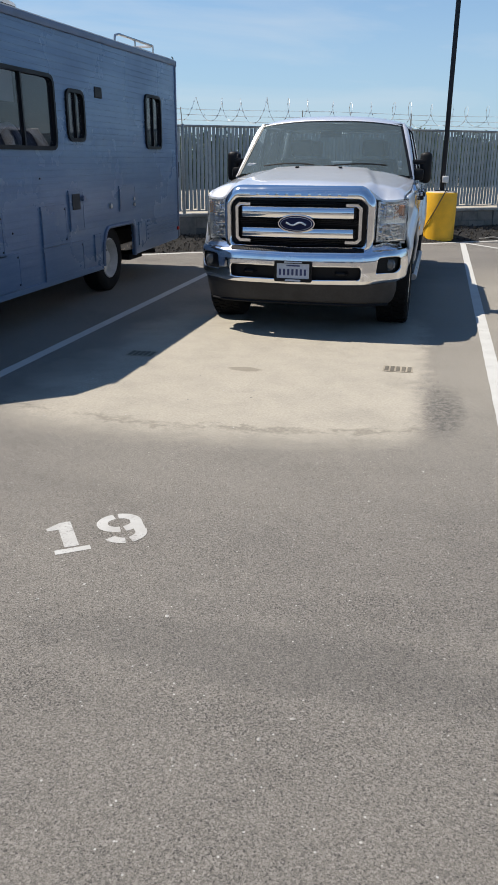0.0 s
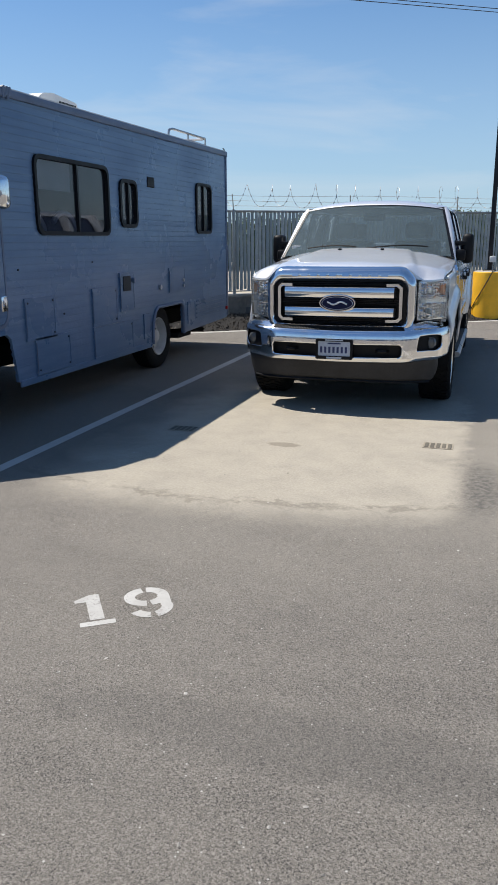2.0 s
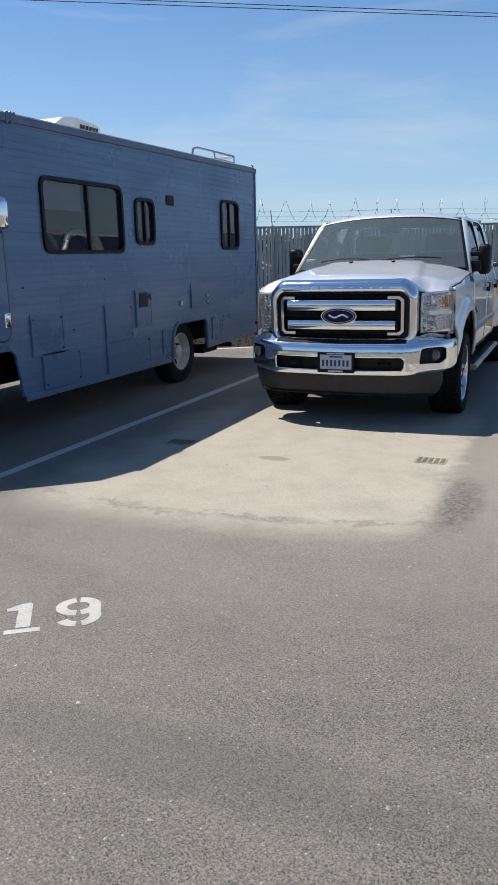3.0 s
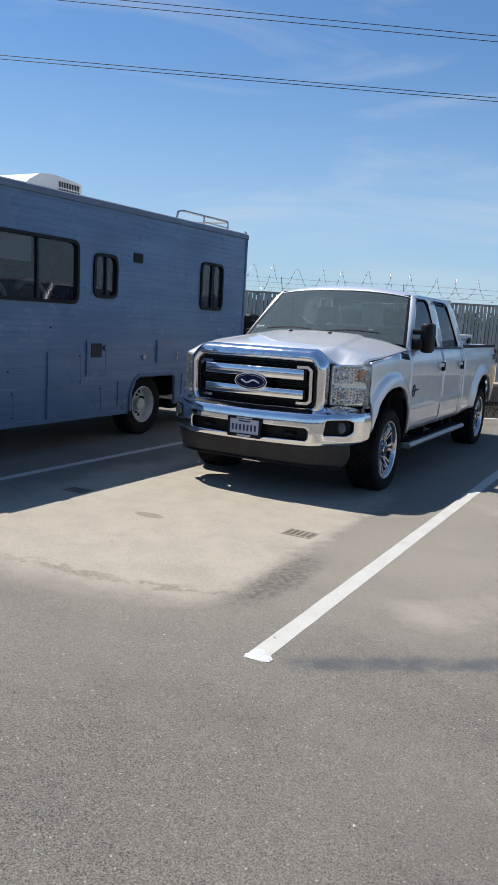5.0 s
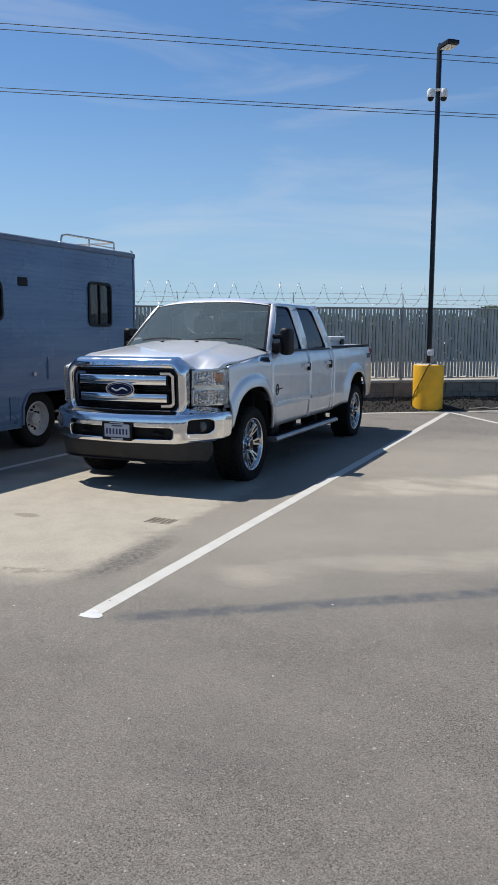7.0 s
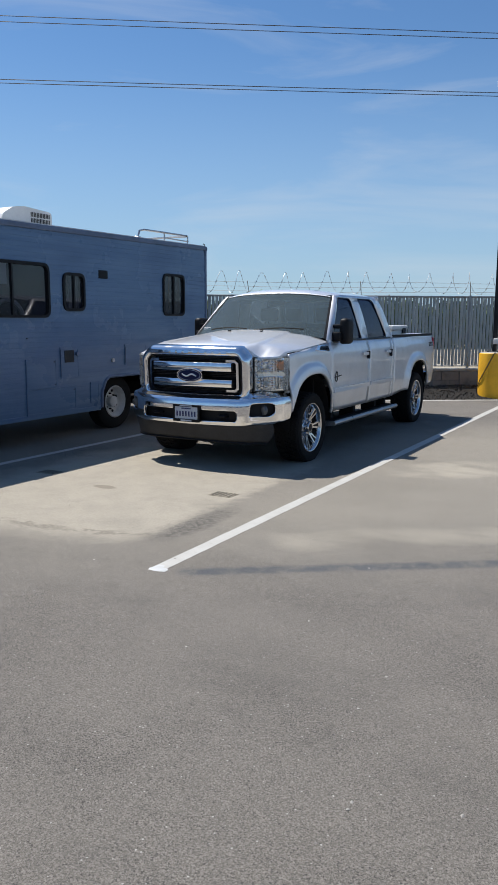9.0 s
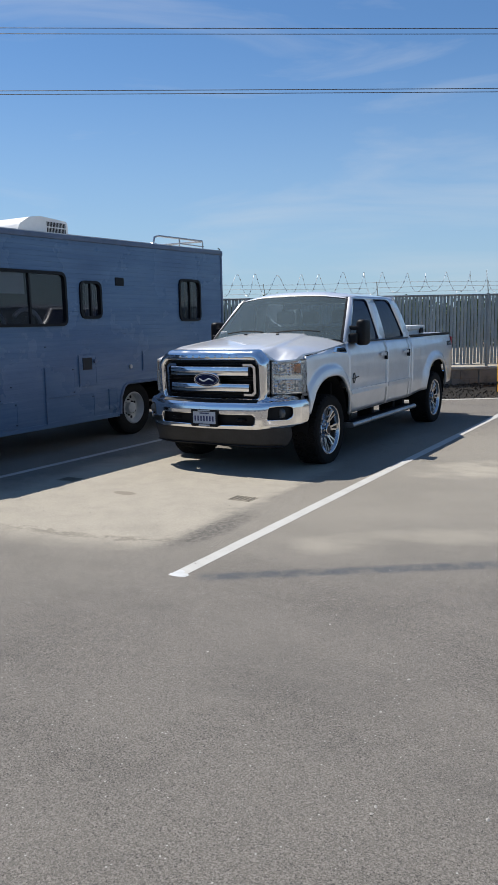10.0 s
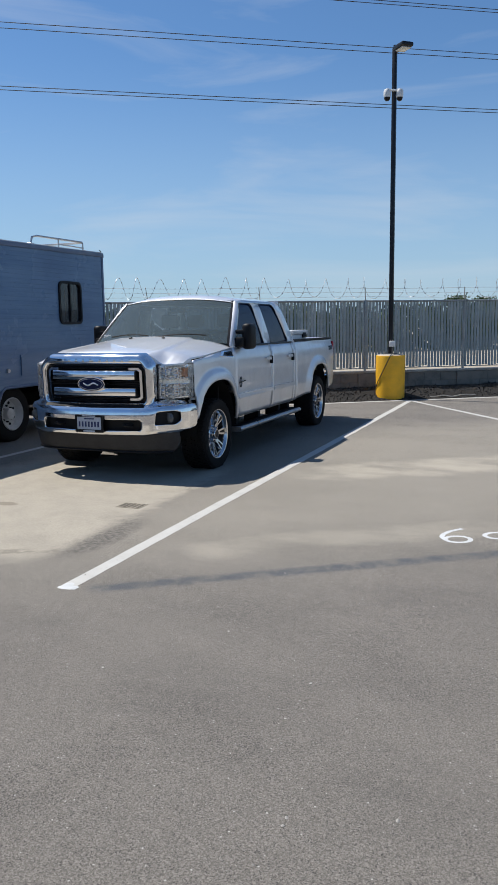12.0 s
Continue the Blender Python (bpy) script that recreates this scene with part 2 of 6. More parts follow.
def car_paint():
    m = Mat("silver_metallic", (0.6, 0.6, 0.61), 0.42, 0.6, Coat_Weight=1.0, Coat_Roughness=0.03)
    flake = m.cells(900, m.pos(True))
    grime = m.noise(4, 6, 0.65, m.pos(True))
    z = m.node("ShaderNodeSeparateXYZ", Vector=m.pos(True)).outputs[2]
    film = m.math("MULTIPLY", m.ramp(grime, 0.35, 0.7), 0.2)
    film = m.math("ADD", film, m.math("MULTIPLY", m.ramp(z, 0.85, 0.45), 0.3))
    col = m.mix(m.node("ShaderNodeSeparateColor", Color=flake).outputs[0], (0.74, 0.745, 0.765), (0.84, 0.845, 0.865))
    m.set("Base Color", m.mix(film, col, (0.47, 0.45, 0.42)))
    m.set("Roughness", m.ramp(grime, 0.3, 0.75, 0.4, 0.5))
    m.set("Coat Roughness", m.ramp(grime, 0.3, 0.75, 0.02, 0.08))
    return m.m


def chrome_material(name="chrome", rough=0.07, tone=0.86):
    m = Mat(name, (tone, tone, tone * 1.01), rough, 1.0)
    g = m.noise(7, 6, 0.7, m.pos(True))
    m.set("Roughness", m.ramp(g, 0.4, 0.8, rough, rough + 0.12))
    m.set("Base Color", m.mix(m.ramp(g, 0.5, 0.85), (tone, tone, tone * 1.01), (tone * 0.81, tone * 0.79, tone * 0.74)))
    return m.m


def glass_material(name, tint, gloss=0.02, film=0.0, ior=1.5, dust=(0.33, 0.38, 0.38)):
    """A thin tinted pane: clear through, glossy by Fresnel, with a film that paints in dust, haze and reflections."""
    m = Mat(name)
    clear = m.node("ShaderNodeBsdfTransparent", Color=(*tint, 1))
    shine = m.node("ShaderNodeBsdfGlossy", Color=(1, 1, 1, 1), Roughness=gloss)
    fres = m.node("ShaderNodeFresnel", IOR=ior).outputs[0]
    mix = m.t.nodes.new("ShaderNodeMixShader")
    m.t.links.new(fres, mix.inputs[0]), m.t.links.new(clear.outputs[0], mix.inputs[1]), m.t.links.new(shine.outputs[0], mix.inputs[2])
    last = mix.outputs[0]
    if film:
        haze_film = m.node("ShaderNodeBsdfDiffuse", Color=(*dust, 1))
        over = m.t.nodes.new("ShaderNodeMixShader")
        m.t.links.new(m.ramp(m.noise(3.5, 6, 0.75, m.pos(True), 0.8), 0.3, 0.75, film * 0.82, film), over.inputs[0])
        m.t.links.new(last, over.inputs[1]), m.t.links.new(haze_film.outputs[0], over.inputs[2])
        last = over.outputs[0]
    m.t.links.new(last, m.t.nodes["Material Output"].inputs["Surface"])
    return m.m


def siding_material():
    m = Mat("painted_aluminium", (0.3, 0.33, 0.38), 0.42, 0.0, Specular_IOR_Level=0.5)
    p = m.pos(True)
    flat_ = m.node("ShaderNodeMapping", Vector=p, Scale=(1, 0.35, 5.0)).outputs[0]
    streak, blot = m.noise(2.2, 6, 0.7, flat_), m.noise(1.1, 5, 0.6, p)
    col = m.mix(m.ramp(streak, 0.3, 0.7), (0.088, 0.152, 0.26), (0.132, 0.208, 0.32))
    col = m.mix(m.ramp(blot, 0.5, 0.8, 0, 0.5), col, (0.07, 0.12, 0.212))
    col = m.mix(m.ramp(m.noise(14, 5, 0.7, flat_), 0.68, 0.78, 0, 0.4), col, (0.28, 0.33, 0.4))
    m.set("Base Color", col)
    m.set("Roughness", m.ramp(blot, 0.3, 0.7, 0.2, 0.4))
    m.bump(m.math("ADD", m.noise(4, 3, 0.5, p), m.math("MULTIPLY", m.noise(22, 3, 0.5, flat_), 0.25)), 0.16, 0.02)
    return m.m


def slat_material():
    m = Mat("grey_green_vinyl", (0.3, 0.33, 0.31), 0.6)
    r = m.each()
    col = m.mix(r, (0.29, 0.33, 0.325), (0.41, 0.445, 0.44))
    grime = m.noise(7, 5, 0.65)
    m.set("Base Color", m.mix(m.ramp(grime, 0.45, 0.75, 0, 0.5), col, (0.2, 0.21, 0.19)))
    return m.m


def block_material():
    m = Mat("grey_concrete_block", (0.3, 0.28, 0.25), 0.92)
    p = m.pos()
    col = m.mix(m.each(), (0.225, 0.2, 0.165), (0.28, 0.25, 0.21))
    m.set("Base Color", m.mix(m.ramp(m.noise(4, 6, 0.7, p), 0.42, 0.72, 0, 0.75), col, (0.13, 0.115, 0.095)))
    m.bump(m.noise(70, 4, 0.7, p), 0.5, 0.006)
    return m.m


def mulch_material(name, a, b):
    m = Mat(name, a, 0.95)
    m.set("Base Color", m.mix(m.island(), a, b))
    return m.m


M = dict(
    ground=ground_material(), line=paint_material(), fresh=paint_material("fresh_white_paint", (0.46, 0.465, 0.46), (0.6, 0.605, 0.6), 0.58), stencil=paint_material("stencil_white", (0.35, 0.335, 0.31), (0.46, 0.45, 0.42), 0.52), silver=car_paint(), chrome=chrome_material(), rim=chrome_material("polished_alloy", 0.14, 0.6),
    black=weathered("black_plastic", (0.008, 0.008, 0.009), 0.5, local=True, Specular_IOR_Level=0.22), trim=weathered("black_gloss_trim", (0.008, 0.008, 0.01), 0.35, local=True, relief=0, Specular_IOR_Level=0.25),
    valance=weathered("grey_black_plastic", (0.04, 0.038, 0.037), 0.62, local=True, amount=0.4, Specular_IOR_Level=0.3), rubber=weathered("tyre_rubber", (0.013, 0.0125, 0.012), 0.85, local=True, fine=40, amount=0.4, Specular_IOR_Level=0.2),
    # Windscreen film paints in pale haze and reflections.
    chassis=weathered("dark_chassis", (0.012, 0.012, 0.012), 0.85, local=True, Specular_IOR_Level=0.2), screen=glass_material("windscreen_glass", (0.45, 0.58, 0.6), 0.015, 0.26, 1.5, (0.27, 0.35, 0.37)),
    # Side panes carry a blue film in place of mirrored sky.
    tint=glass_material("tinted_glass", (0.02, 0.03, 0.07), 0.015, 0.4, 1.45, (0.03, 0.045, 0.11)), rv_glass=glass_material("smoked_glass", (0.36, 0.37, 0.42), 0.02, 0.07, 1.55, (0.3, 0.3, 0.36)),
    lens=glass_material("clear_lens", (0.97, 0.98, 0.97), 0.04, 0.12, 1.5, (0.6, 0.63, 0.64)), amber=weathered("amber_lens", (0.75, 0.3, 0.12), 0.2, local=True, relief=0),
    reflector=weathered("lamp_reflector", (0.93, 0.95, 0.97), 0.25, 0.85, local=True, relief=0, amount=0.08), red=weathered("red_lens", (0.35, 0.01, 0.01), 0.25, local=True, relief=0),
    blue=weathered("dark_blue_enamel", (0.004, 0.01, 0.05), 0.3, local=True, relief=0, Specular_IOR_Level=0.2), plate=weathered("white_plate", (0.45, 0.49, 0.55), 0.45, local=True),
    ink=weathered("dark_blue_ink", (0.03, 0.04, 0.12), 0.5, local=True), cloth=weathered("grey_upholstery", (0.12, 0.115, 0.11), 0.85, local=True),
    dash=weathered("grey_dashboard", (0.3, 0.31, 0.29), 0.7, local=True), siding=siding_material(), rv_trim=weathered("rv_trim_strip", (0.12, 0.16, 0.24), 0.45, local=True),
    roof=weathered("white_rubber_roof", (0.62, 0.61, 0.58), 0.7, local=True), white=weathered("white_plastic", (0.74, 0.74, 0.72), 0.45, local=True, amount=0.12),
    steel=weathered("brushed_steel", (0.5, 0.5, 0.5), 0.35, 0.9, local=True), white_rim=weathered("white_painted_wheel", (0.55, 0.55, 0.53), 0.55, local=True),
    curtain=weathered("pale_curtain", (0.5, 0.48, 0.45), 0.9, local=True), slat=slat_material(), galv=weathered("galvanised_steel", (0.33, 0.35, 0.35), 0.45, 0.6), wire=weathered("bright_zinc_wire", (0.6, 0.62, 0.63), 0.5, 0.35),
    block=block_material(), mortar=weathered("mortar", (0.16, 0.15, 0.135), 0.95), soil=weathered("dark_soil", (0.013, 0.011, 0.009), 0.97, scale=5, fine=90, amount=0.5, relief=0.6),
    mulch=mulch_material("bark_mulch", (0.01, 0.009, 0.008), (0.12, 0.1, 0.08)), yellow=weathered("yellow_painted_concrete", (0.92, 0.48, 0.02), 0.55, scale=4, amount=0.12, fine=30, relief=0.12),
    concrete=weathered("bare_concrete", (0.4, 0.37, 0.32), 0.9, amount=0.35), pole=weathered("dark_bronze_steel", (0.01, 0.013, 0.019), 0.4, 0.3), rust=weathered("weathering_steel", (0.03, 0.0085, 0.009), 0.8, scale=0.9, amount=0.4, fine=6),
    pebble=mulch_material("loose_grit", (0.06, 0.052, 0.045), (0.52, 0.49, 0.44)),
    cable=weathered("black_cable", (0.02, 0.02, 0.022), 0.6), leaf=mulch_material("hedge_leaf", (0.05, 0.085, 0.03), (0.12, 0.16, 0.07)), grate=weathered("cast_iron_grate", (0.2, 0.175, 0.14), 0.8), hole=weathered("drain_shadow", (0.13, 0.115, 0.09), 0.95),
    lampglass=weathered("lamp_diffuser", (0.6, 0.62, 0.62), 0.25, relief=0), sand=weathered("silt", (0.3, 0.26, 0.2), 0.95), fog=weathered("fog_lamp_glass", (0.1, 0.105, 0.11), 0.15, 0.3, local=True, relief=0),
)

# ---- building blocks ----
AT = {}


def thing(name, at, label, category, group="", kind=""):
    ob = new(name)
    ob.location = at
    AT[ob.name] = Vector(at)
    return tagged(ob, label, category, group, kind)


def finish(bm, material, name, smooth=35):
    me = bpy.data.meshes.new(name)
    bm.normal_update()
    bm.to_mesh(me)
    bm.free()
    for mt in material if isinstance(material, (list, tuple)) else [material]:
        me.materials.append(mt)
    if smooth:
        me.shade_smooth()
        me.set_sharp_from_angle(angle=radians(smooth))
    return me


def part(name, bm, material, parent, label="", smooth=35, thick=0.0, offset=-1.0):
    """One mesh, given in world places, under a thing or a part."""
    base = AT[parent.name]
    bmesh.ops.translate(bm, verts=bm.verts, vec=-base)
    ob = new(name, finish(bm, material, name, smooth))
    ob.parent = parent
    AT[ob.name] = base
    if thick:
        sol = ob.modifiers.new("thickness", "SOLIDIFY")
        sol.thickness, sol.offset = thick, offset
    return tagged(ob, label)


def whole(name, bm, material, label, category, group="", kind="", at=None, smooth=35):
    """A thing that is one mesh."""
    at = Vector(at) if at else Vector((0, 0, 0))
    bmesh.ops.translate(bm, verts=bm.verts, vec=-at)
    ob = new(name, finish(bm, material, name, smooth))
    ob.location = at
    AT[ob.name] = at
    return tagged(ob, label, category, group, kind)


def box(x0, x1, y0, y1, z0, z1, bevel=0.0, seg=2, m=None, bm=None):
    own = bmesh.new()
    bmesh.ops.create_cube(own, size=1, matrix=Matrix.LocRotScale(((x0 + x1) / 2, (y0 + y1) / 2, (z0 + z1) / 2), None, (x1 - x0, y1 - y0, z1 - z0)))
    if bevel:
        bmesh.ops.bevel(own, geom=own.edges[:], offset=bevel, segments=seg, profile=0.5, affect="EDGES")
    if m:
        bmesh.ops.transform(own, matrix=m, verts=own.verts)
    if bm is None:
        return own
    join(bm, own)
    return bm


def join(bm, other):
    me = bpy.data.meshes.new("tmp")
    other.to_mesh(me)
    other.free()
    bm.from_mesh(me)
    bpy.data.meshes.remove(me)
    return bm


def grid(us, vs, f, bm=None, close_u=False):
    """A sheet of quads over f(u, v)."""
    bm = bm or bmesh.new()
    rows = [[bm.verts.new(f(u, v)) for v in vs] for u in us]
    n = len(rows)
    for i in range(n if close_u else n - 1):
        a, b = rows[i], rows[(i + 1) % n]
        for j in range(len(vs) - 1):
            bm.faces.new((a[j], b[j], b[j + 1], a[j + 1]))
    return bm


def lathe(profile, n, m, bm=None):
    """Turns (radius, height) pairs round z, then places them by m."""
    bm = bm or bmesh.new()
    return grid([2 * math.pi * k / n for k in range(n)], range(len(profile)),
                lambda a, j: m @ Vector((profile[j][0] * math.cos(a), profile[j][0] * math.sin(a), profile[j][1])), bm, True)


def tube(points, r, n=6, bm=None, caps=True):
    """A round bar along points."""
    bm = bm or bmesh.new()
    pts = [Vector(p) for p in points]
    rings, side = [], None
    for i, p in enumerate(pts):
        ahead = (pts[min(i + 1, len(pts) - 1)] - pts[max(i - 1, 0)]).normalized()
        if side is None:
            side = ahead.cross((0, 0, 1) if abs(ahead.z) < 0.9 else (1, 0, 0)).normalized()
        side = (side - ahead * side.dot(ahead)).normalized()
        up = ahead.cross(side)
        rr = r[i] if isinstance(r, (list, tuple)) else r
        rings.append([bm.verts.new(p + side * rr * math.cos(2 * math.pi * k / n) + up * rr * math.sin(2 * math.pi * k / n)) for k in range(n)])
    for a, b in zip(rings, rings[1:]):
        for k in range(n):
            bm.faces.new((a[k], a[(k + 1) % n], b[(k + 1) % n], b[k]))
    if caps:
        bm.faces.new(rings[0][::-1]), bm.faces.new(rings[-1])
    return bm


def rounded(points, r, n=4):
    """A polygon with its corners rounded; r one radius or one for each corner."""
    out, k = [], len(points)
    for i in range(k):
        p, a, b = Vector(points[i]), Vector(points[i - 1]), Vector(points[(i + 1) % k])
        rr = r[i] if isinstance(r, (list, tuple)) else r
        if rr <= 0:
            out.append(tuple(p))
            continue
        da, db = (a - p).normalized(), (b - p).normalized()
        q0, q1 = p + da * min(rr, (a - p).length / 2.05), p + db * min(rr, (b - p).length / 2.05)
        for j in range(n + 1):
            t = j / n
            out.append(tuple(q0 * (1 - t) ** 2 + p * 2 * t * (1 - t) + q1 * t * t))
    return out


def rect(u0, v0, u1, v1, r=0.0, n=4):
    return rounded([(u0, v0), (u1, v0), (u1, v1), (u0, v1)], r, n) if r else [(u0, v0), (u1, v0), (u1, v1), (u0, v1)]


def panel(outer, holes, f, us=(), vs=()):
    """A sheet with holes, filled in the plane (u, v), cut at us and vs, and then laid out by f."""
    bm = bmesh.new()
    for loop in (outer, *holes):
        vv = [bm.verts.new((p[0], p[1], 0)) for p in loop]
        for a, b in zip(vv, vv[1:] + vv[:1]):
            bm.edges.new((a, b))
    bmesh.ops.triangle_fill(bm, use_beauty=True, use_dissolve=False, edges=bm.edges[:])
    for n, cuts in enumerate((us, vs)):
        no = [0, 0, 0]
        no[n] = 1
        for cut in cuts:
            co = [0, 0, 0]
            co[n] = cut
            bmesh.ops.bisect_plane(bm, geom=bm.verts[:] + bm.edges[:] + bm.faces[:], dist=1e-5, plane_co=co, plane_no=no)
    bm.normal_update()
    bmesh.ops.reverse_faces(bm, faces=[fc for fc in bm.faces if fc.normal.z < 0])
    for v in bm.verts:
        v.co = f(v.co.x, v.co.y)
    return bm


def prism(outline, f, d0, d1, bm=None):
    """A solid from an outline in (u, v), between depths d0 and d1 of f(u, v, d)."""
    bm = bm or bmesh.new()
    a = [bm.verts.new(f(*p, d0)) for p in outline]
    b = [bm.verts.new(f(*p, d1)) for p in outline]
    bm.faces.new(a), bm.faces.new(b[::-1])
    for i in range(len(a)):
        j = (i + 1) % len(a)
        bm.faces.new((a[j], a[i], b[i], b[j]))
    bmesh.ops.recalc_face_normals(bm, faces=bm.faces)
    return bm


def ring(outer, inner, f, d0, d1):
    """A frame between two outlines with the same number of points."""
    bm = bmesh.new()
    loops = [[bm.verts.new(f(*p, d)) for p in o] for o, d in ((outer, d0), (outer, d1), (inner, d1), (inner, d0))]
    n = len(outer)
    for a, b in zip(loops, loops[1:] + loops[:1]):
        for i in range(n):
            j = (i + 1) % n
            bm.faces.new((a[i], a[j], b[j], b[i]))
    bmesh.ops.recalc_face_normals(bm, faces=bm.faces)
    return bm


def mirror_x(bm, keep=False):
    """bm turned over to the other side of x = 0, or with its double."""
    twin = bm.copy()
    bmesh.ops.scale(twin, vec=(-1, 1, 1), verts=twin.verts)
    bmesh.ops.reverse_faces(twin, faces=twin.faces)
    if not keep:
        return twin
    return join(bm, twin)


def lerp(a, b, t):
    return a + (b - a) * t


def ease(a, b, x):
    t = min(1, max(0, (x - a) / (b - a)))
    return t * t * (3 - 2 * t)


def table(rows, x):
    """Reads a value between rows of (x, value)."""
    return float(np.interp(x, [r[0] for r in rows], [r[1] for r in rows]))


def span(a, b, n):
    return [a + (b - a) * k / n for k in range(n + 1)]


# ---- the lot ----
ground_bm = bmesh.new()
bmesh.ops.create_circle(ground_bm, cap_ends=True, radius=3000, segments=64)
whole("ground", ground_bm, M["ground"], "worn grey asphalt with tan dust blown over it", "ground", kind="structure", smooth=0)


def stripe(name, a, b, width, label):
    a, b = Vector((*a, 0)), Vector((*b, 0))
    along = (b - a).normalized()
    side = Vector((-along.y, along.x, 0)) * width / 2
    n = max(2, int((b - a).length / 0.12))
    rng = random.Random(name + str(a))
    bm = grid(range(n + 1), (-1, -0.5, 0.5, 1), lambda i, v: lerp(a, b, i / n) + side * v * (1 + rng.uniform(-0.035, 0.035)) + Vector((0, 0, 0.0015)))
    return whole(name, bm, M["line"], label, "road marking", group="stall lines", kind="structure", smooth=0)


stripe("trim", (1.744, -3.12), (1.73, 9.1), 0.104, "worn white painted stall line on asphalt")
stripe("trim", (-1.93, -5.5), (-1.93, 6.6), 0.1, "worn white painted stall line on asphalt")
corner = Vector((1.731, 9.2, 0))
stripe("trim", corner.xy, (corner + NV * -5.5).xy, 0.1, "white painted stall line square to the fence")
stripe("trim", sc(-9, 6.66).xy, sc(30, 6.66).xy, 0.12, "white painted line along the planting strip")
# a heavy drop of paint at the line's end
blob = bmesh.new()
rng = random.Random(4)
for k, (bx, by, rx, ry) in enumerate(((1.745, -3.09, 0.058, 0.03), (1.776, -3.075, 0.045, 0.034), (1.73, -3.05, 0.036, 0.05), (1.8, -3.1, 0.022, 0.014))):
    blob.faces.new([blob.verts.new((bx + rx * math.cos(a) * rng.uniform(0.86, 1.12), by + ry * math.sin(a) * rng.uniform(0.82, 1.15), 0.0019 + 0.0003 * k)) for a in [2 * math.pi * q / 26 for q in range(26)]])
whole("trim", blob, M["fresh"], "splash of fresh white paint", "road marking", kind="structure", smooth=0)


def flat_mark(outline, bm, z=0.0015):
    """A painted shape, in metres along the fence and across it."""
    bm.faces.new([bm.verts.new(sc(s, c, z)) for s, c in outline])


def ring_mark(cs, cc, rs, rc, w, a0, a1, bm, n=14, z=0.0012):
    pts = [math.radians(a0 + (a1 - a0) * k / n) for k in range(n + 1)]
    o = [bm.verts.new(sc(cs + rs * math.cos(a), cc + rc * math.sin(a), z)) for a in pts]
    i = [bm.verts.new(sc(cs + (rs - w) * math.cos(a), cc + (rc - w) * math.sin(a), z)) for a in pts]
    for k in range(n):
        bm.faces.new((o[k], o[k + 1], i[k + 1], i[k]))


one = bmesh.new()
flat_mark([(-2.685, -3.53), (-2.535, -3.53), (-2.535, -3.492), (-2.685, -3.492)], one)
flat_mark([(-2.64, -3.478), (-2.578, -3.478), (-2.578, -3.235), (-2.625, -3.235), (-2.69, -3.275), (-2.69, -3.302), (-2.64, -3.302)], one)
whole("stencil_digit", one, M["stencil"], "white stencilled numeral one painted on asphalt", "painted number", group="stall number", at=sc(-2.61, -3.38), smooth=0)
nine = bmesh.new()
ring_mark(-2.372, -3.325, 0.102, 0.092, 0.05, 97, 263, nine)
ring_mark(-2.372, -3.325, 0.102, 0.092, 0.05, -83, 83, nine)
flat_mark([(-2.27, -3.325), (-2.324, -3.325), (-2.324, -3.43), (-2.31, -3.46), (-2.275, -3.43)], nine)
ring_mark(-2.372, -3.425, 0.102, 0.105, 0.052, -80, 0, nine, 8, 0.0019)
ring_mark(-2.372, -3.425, 0.102, 0.105, 0.05, 205, 262, nine, 8, 0.0019)
whole("stencil_digit", nine, M["stencil"], "white stencilled numeral nine painted on asphalt", "painted number", group="stall number", at=sc(-2.37, -3.38), smooth=0)
six = bmesh.new()
ring_mark(2.525, -3.2, 0.112, 0.102, 0.036, 0, 360, six, 22)
path6 = [(2.43, -3.2), (2.438, -3.11), (2.49, -3.04), (2.58, -2.98), (2.7, -2.94)]
for (a, b), (c_, d) in zip(path6, path6[1:]):
    n_ = Vector((d - b, a - c_)).normalized() * 0.019
    flat_mark([(a - n_.x, b - n_.y), (a + n_.x, b + n_.y), (c_ + n_.x, d + n_.y), (c_ - n_.x, d - n_.y)], six, 0.0019)
whole("painted_digit", six, M["fresh"], "white hand-painted numeral six on asphalt", "painted number", group="hand-painted marks", at=sc(2.52, -3.1), smooth=0)
oh = bmesh.new()
ring_mark(2.86, -3.19, 0.117, 0.102, 0.036, 0, 360, oh, 22)
whole("painted_ring", oh, M["fresh"], "white hand-painted round mark on asphalt", "painted number", group="hand-painted marks", at=sc(2.86, -3.19), smooth=0)


def drain(at):
    g = thing("drain_grate", at, "small tan cast drain grate set flush in the asphalt", "drain", "drain grates")
    x, y, _ = at
    part("frame", box(x - 0.115, x + 0.115, y - 0.085, y + 0.085, -0.01, 0.004), M["sand"], g, smooth=0)
    for k in range(5):
        cx = x - 0.088 + 0.044 * k
        # Raised block coloured as the shade inside an open slot.
        part("slot", box(cx - 0.015, cx + 0.015, y - 0.068, y + 0.068, -0.004, 0.0075, 0.003, 1), M["hole"], g, "dark block coloured as the shade in a slot", smooth=0)


drain((1.012, -1.03, 0))
drain((-1.12, -1.05, 0))

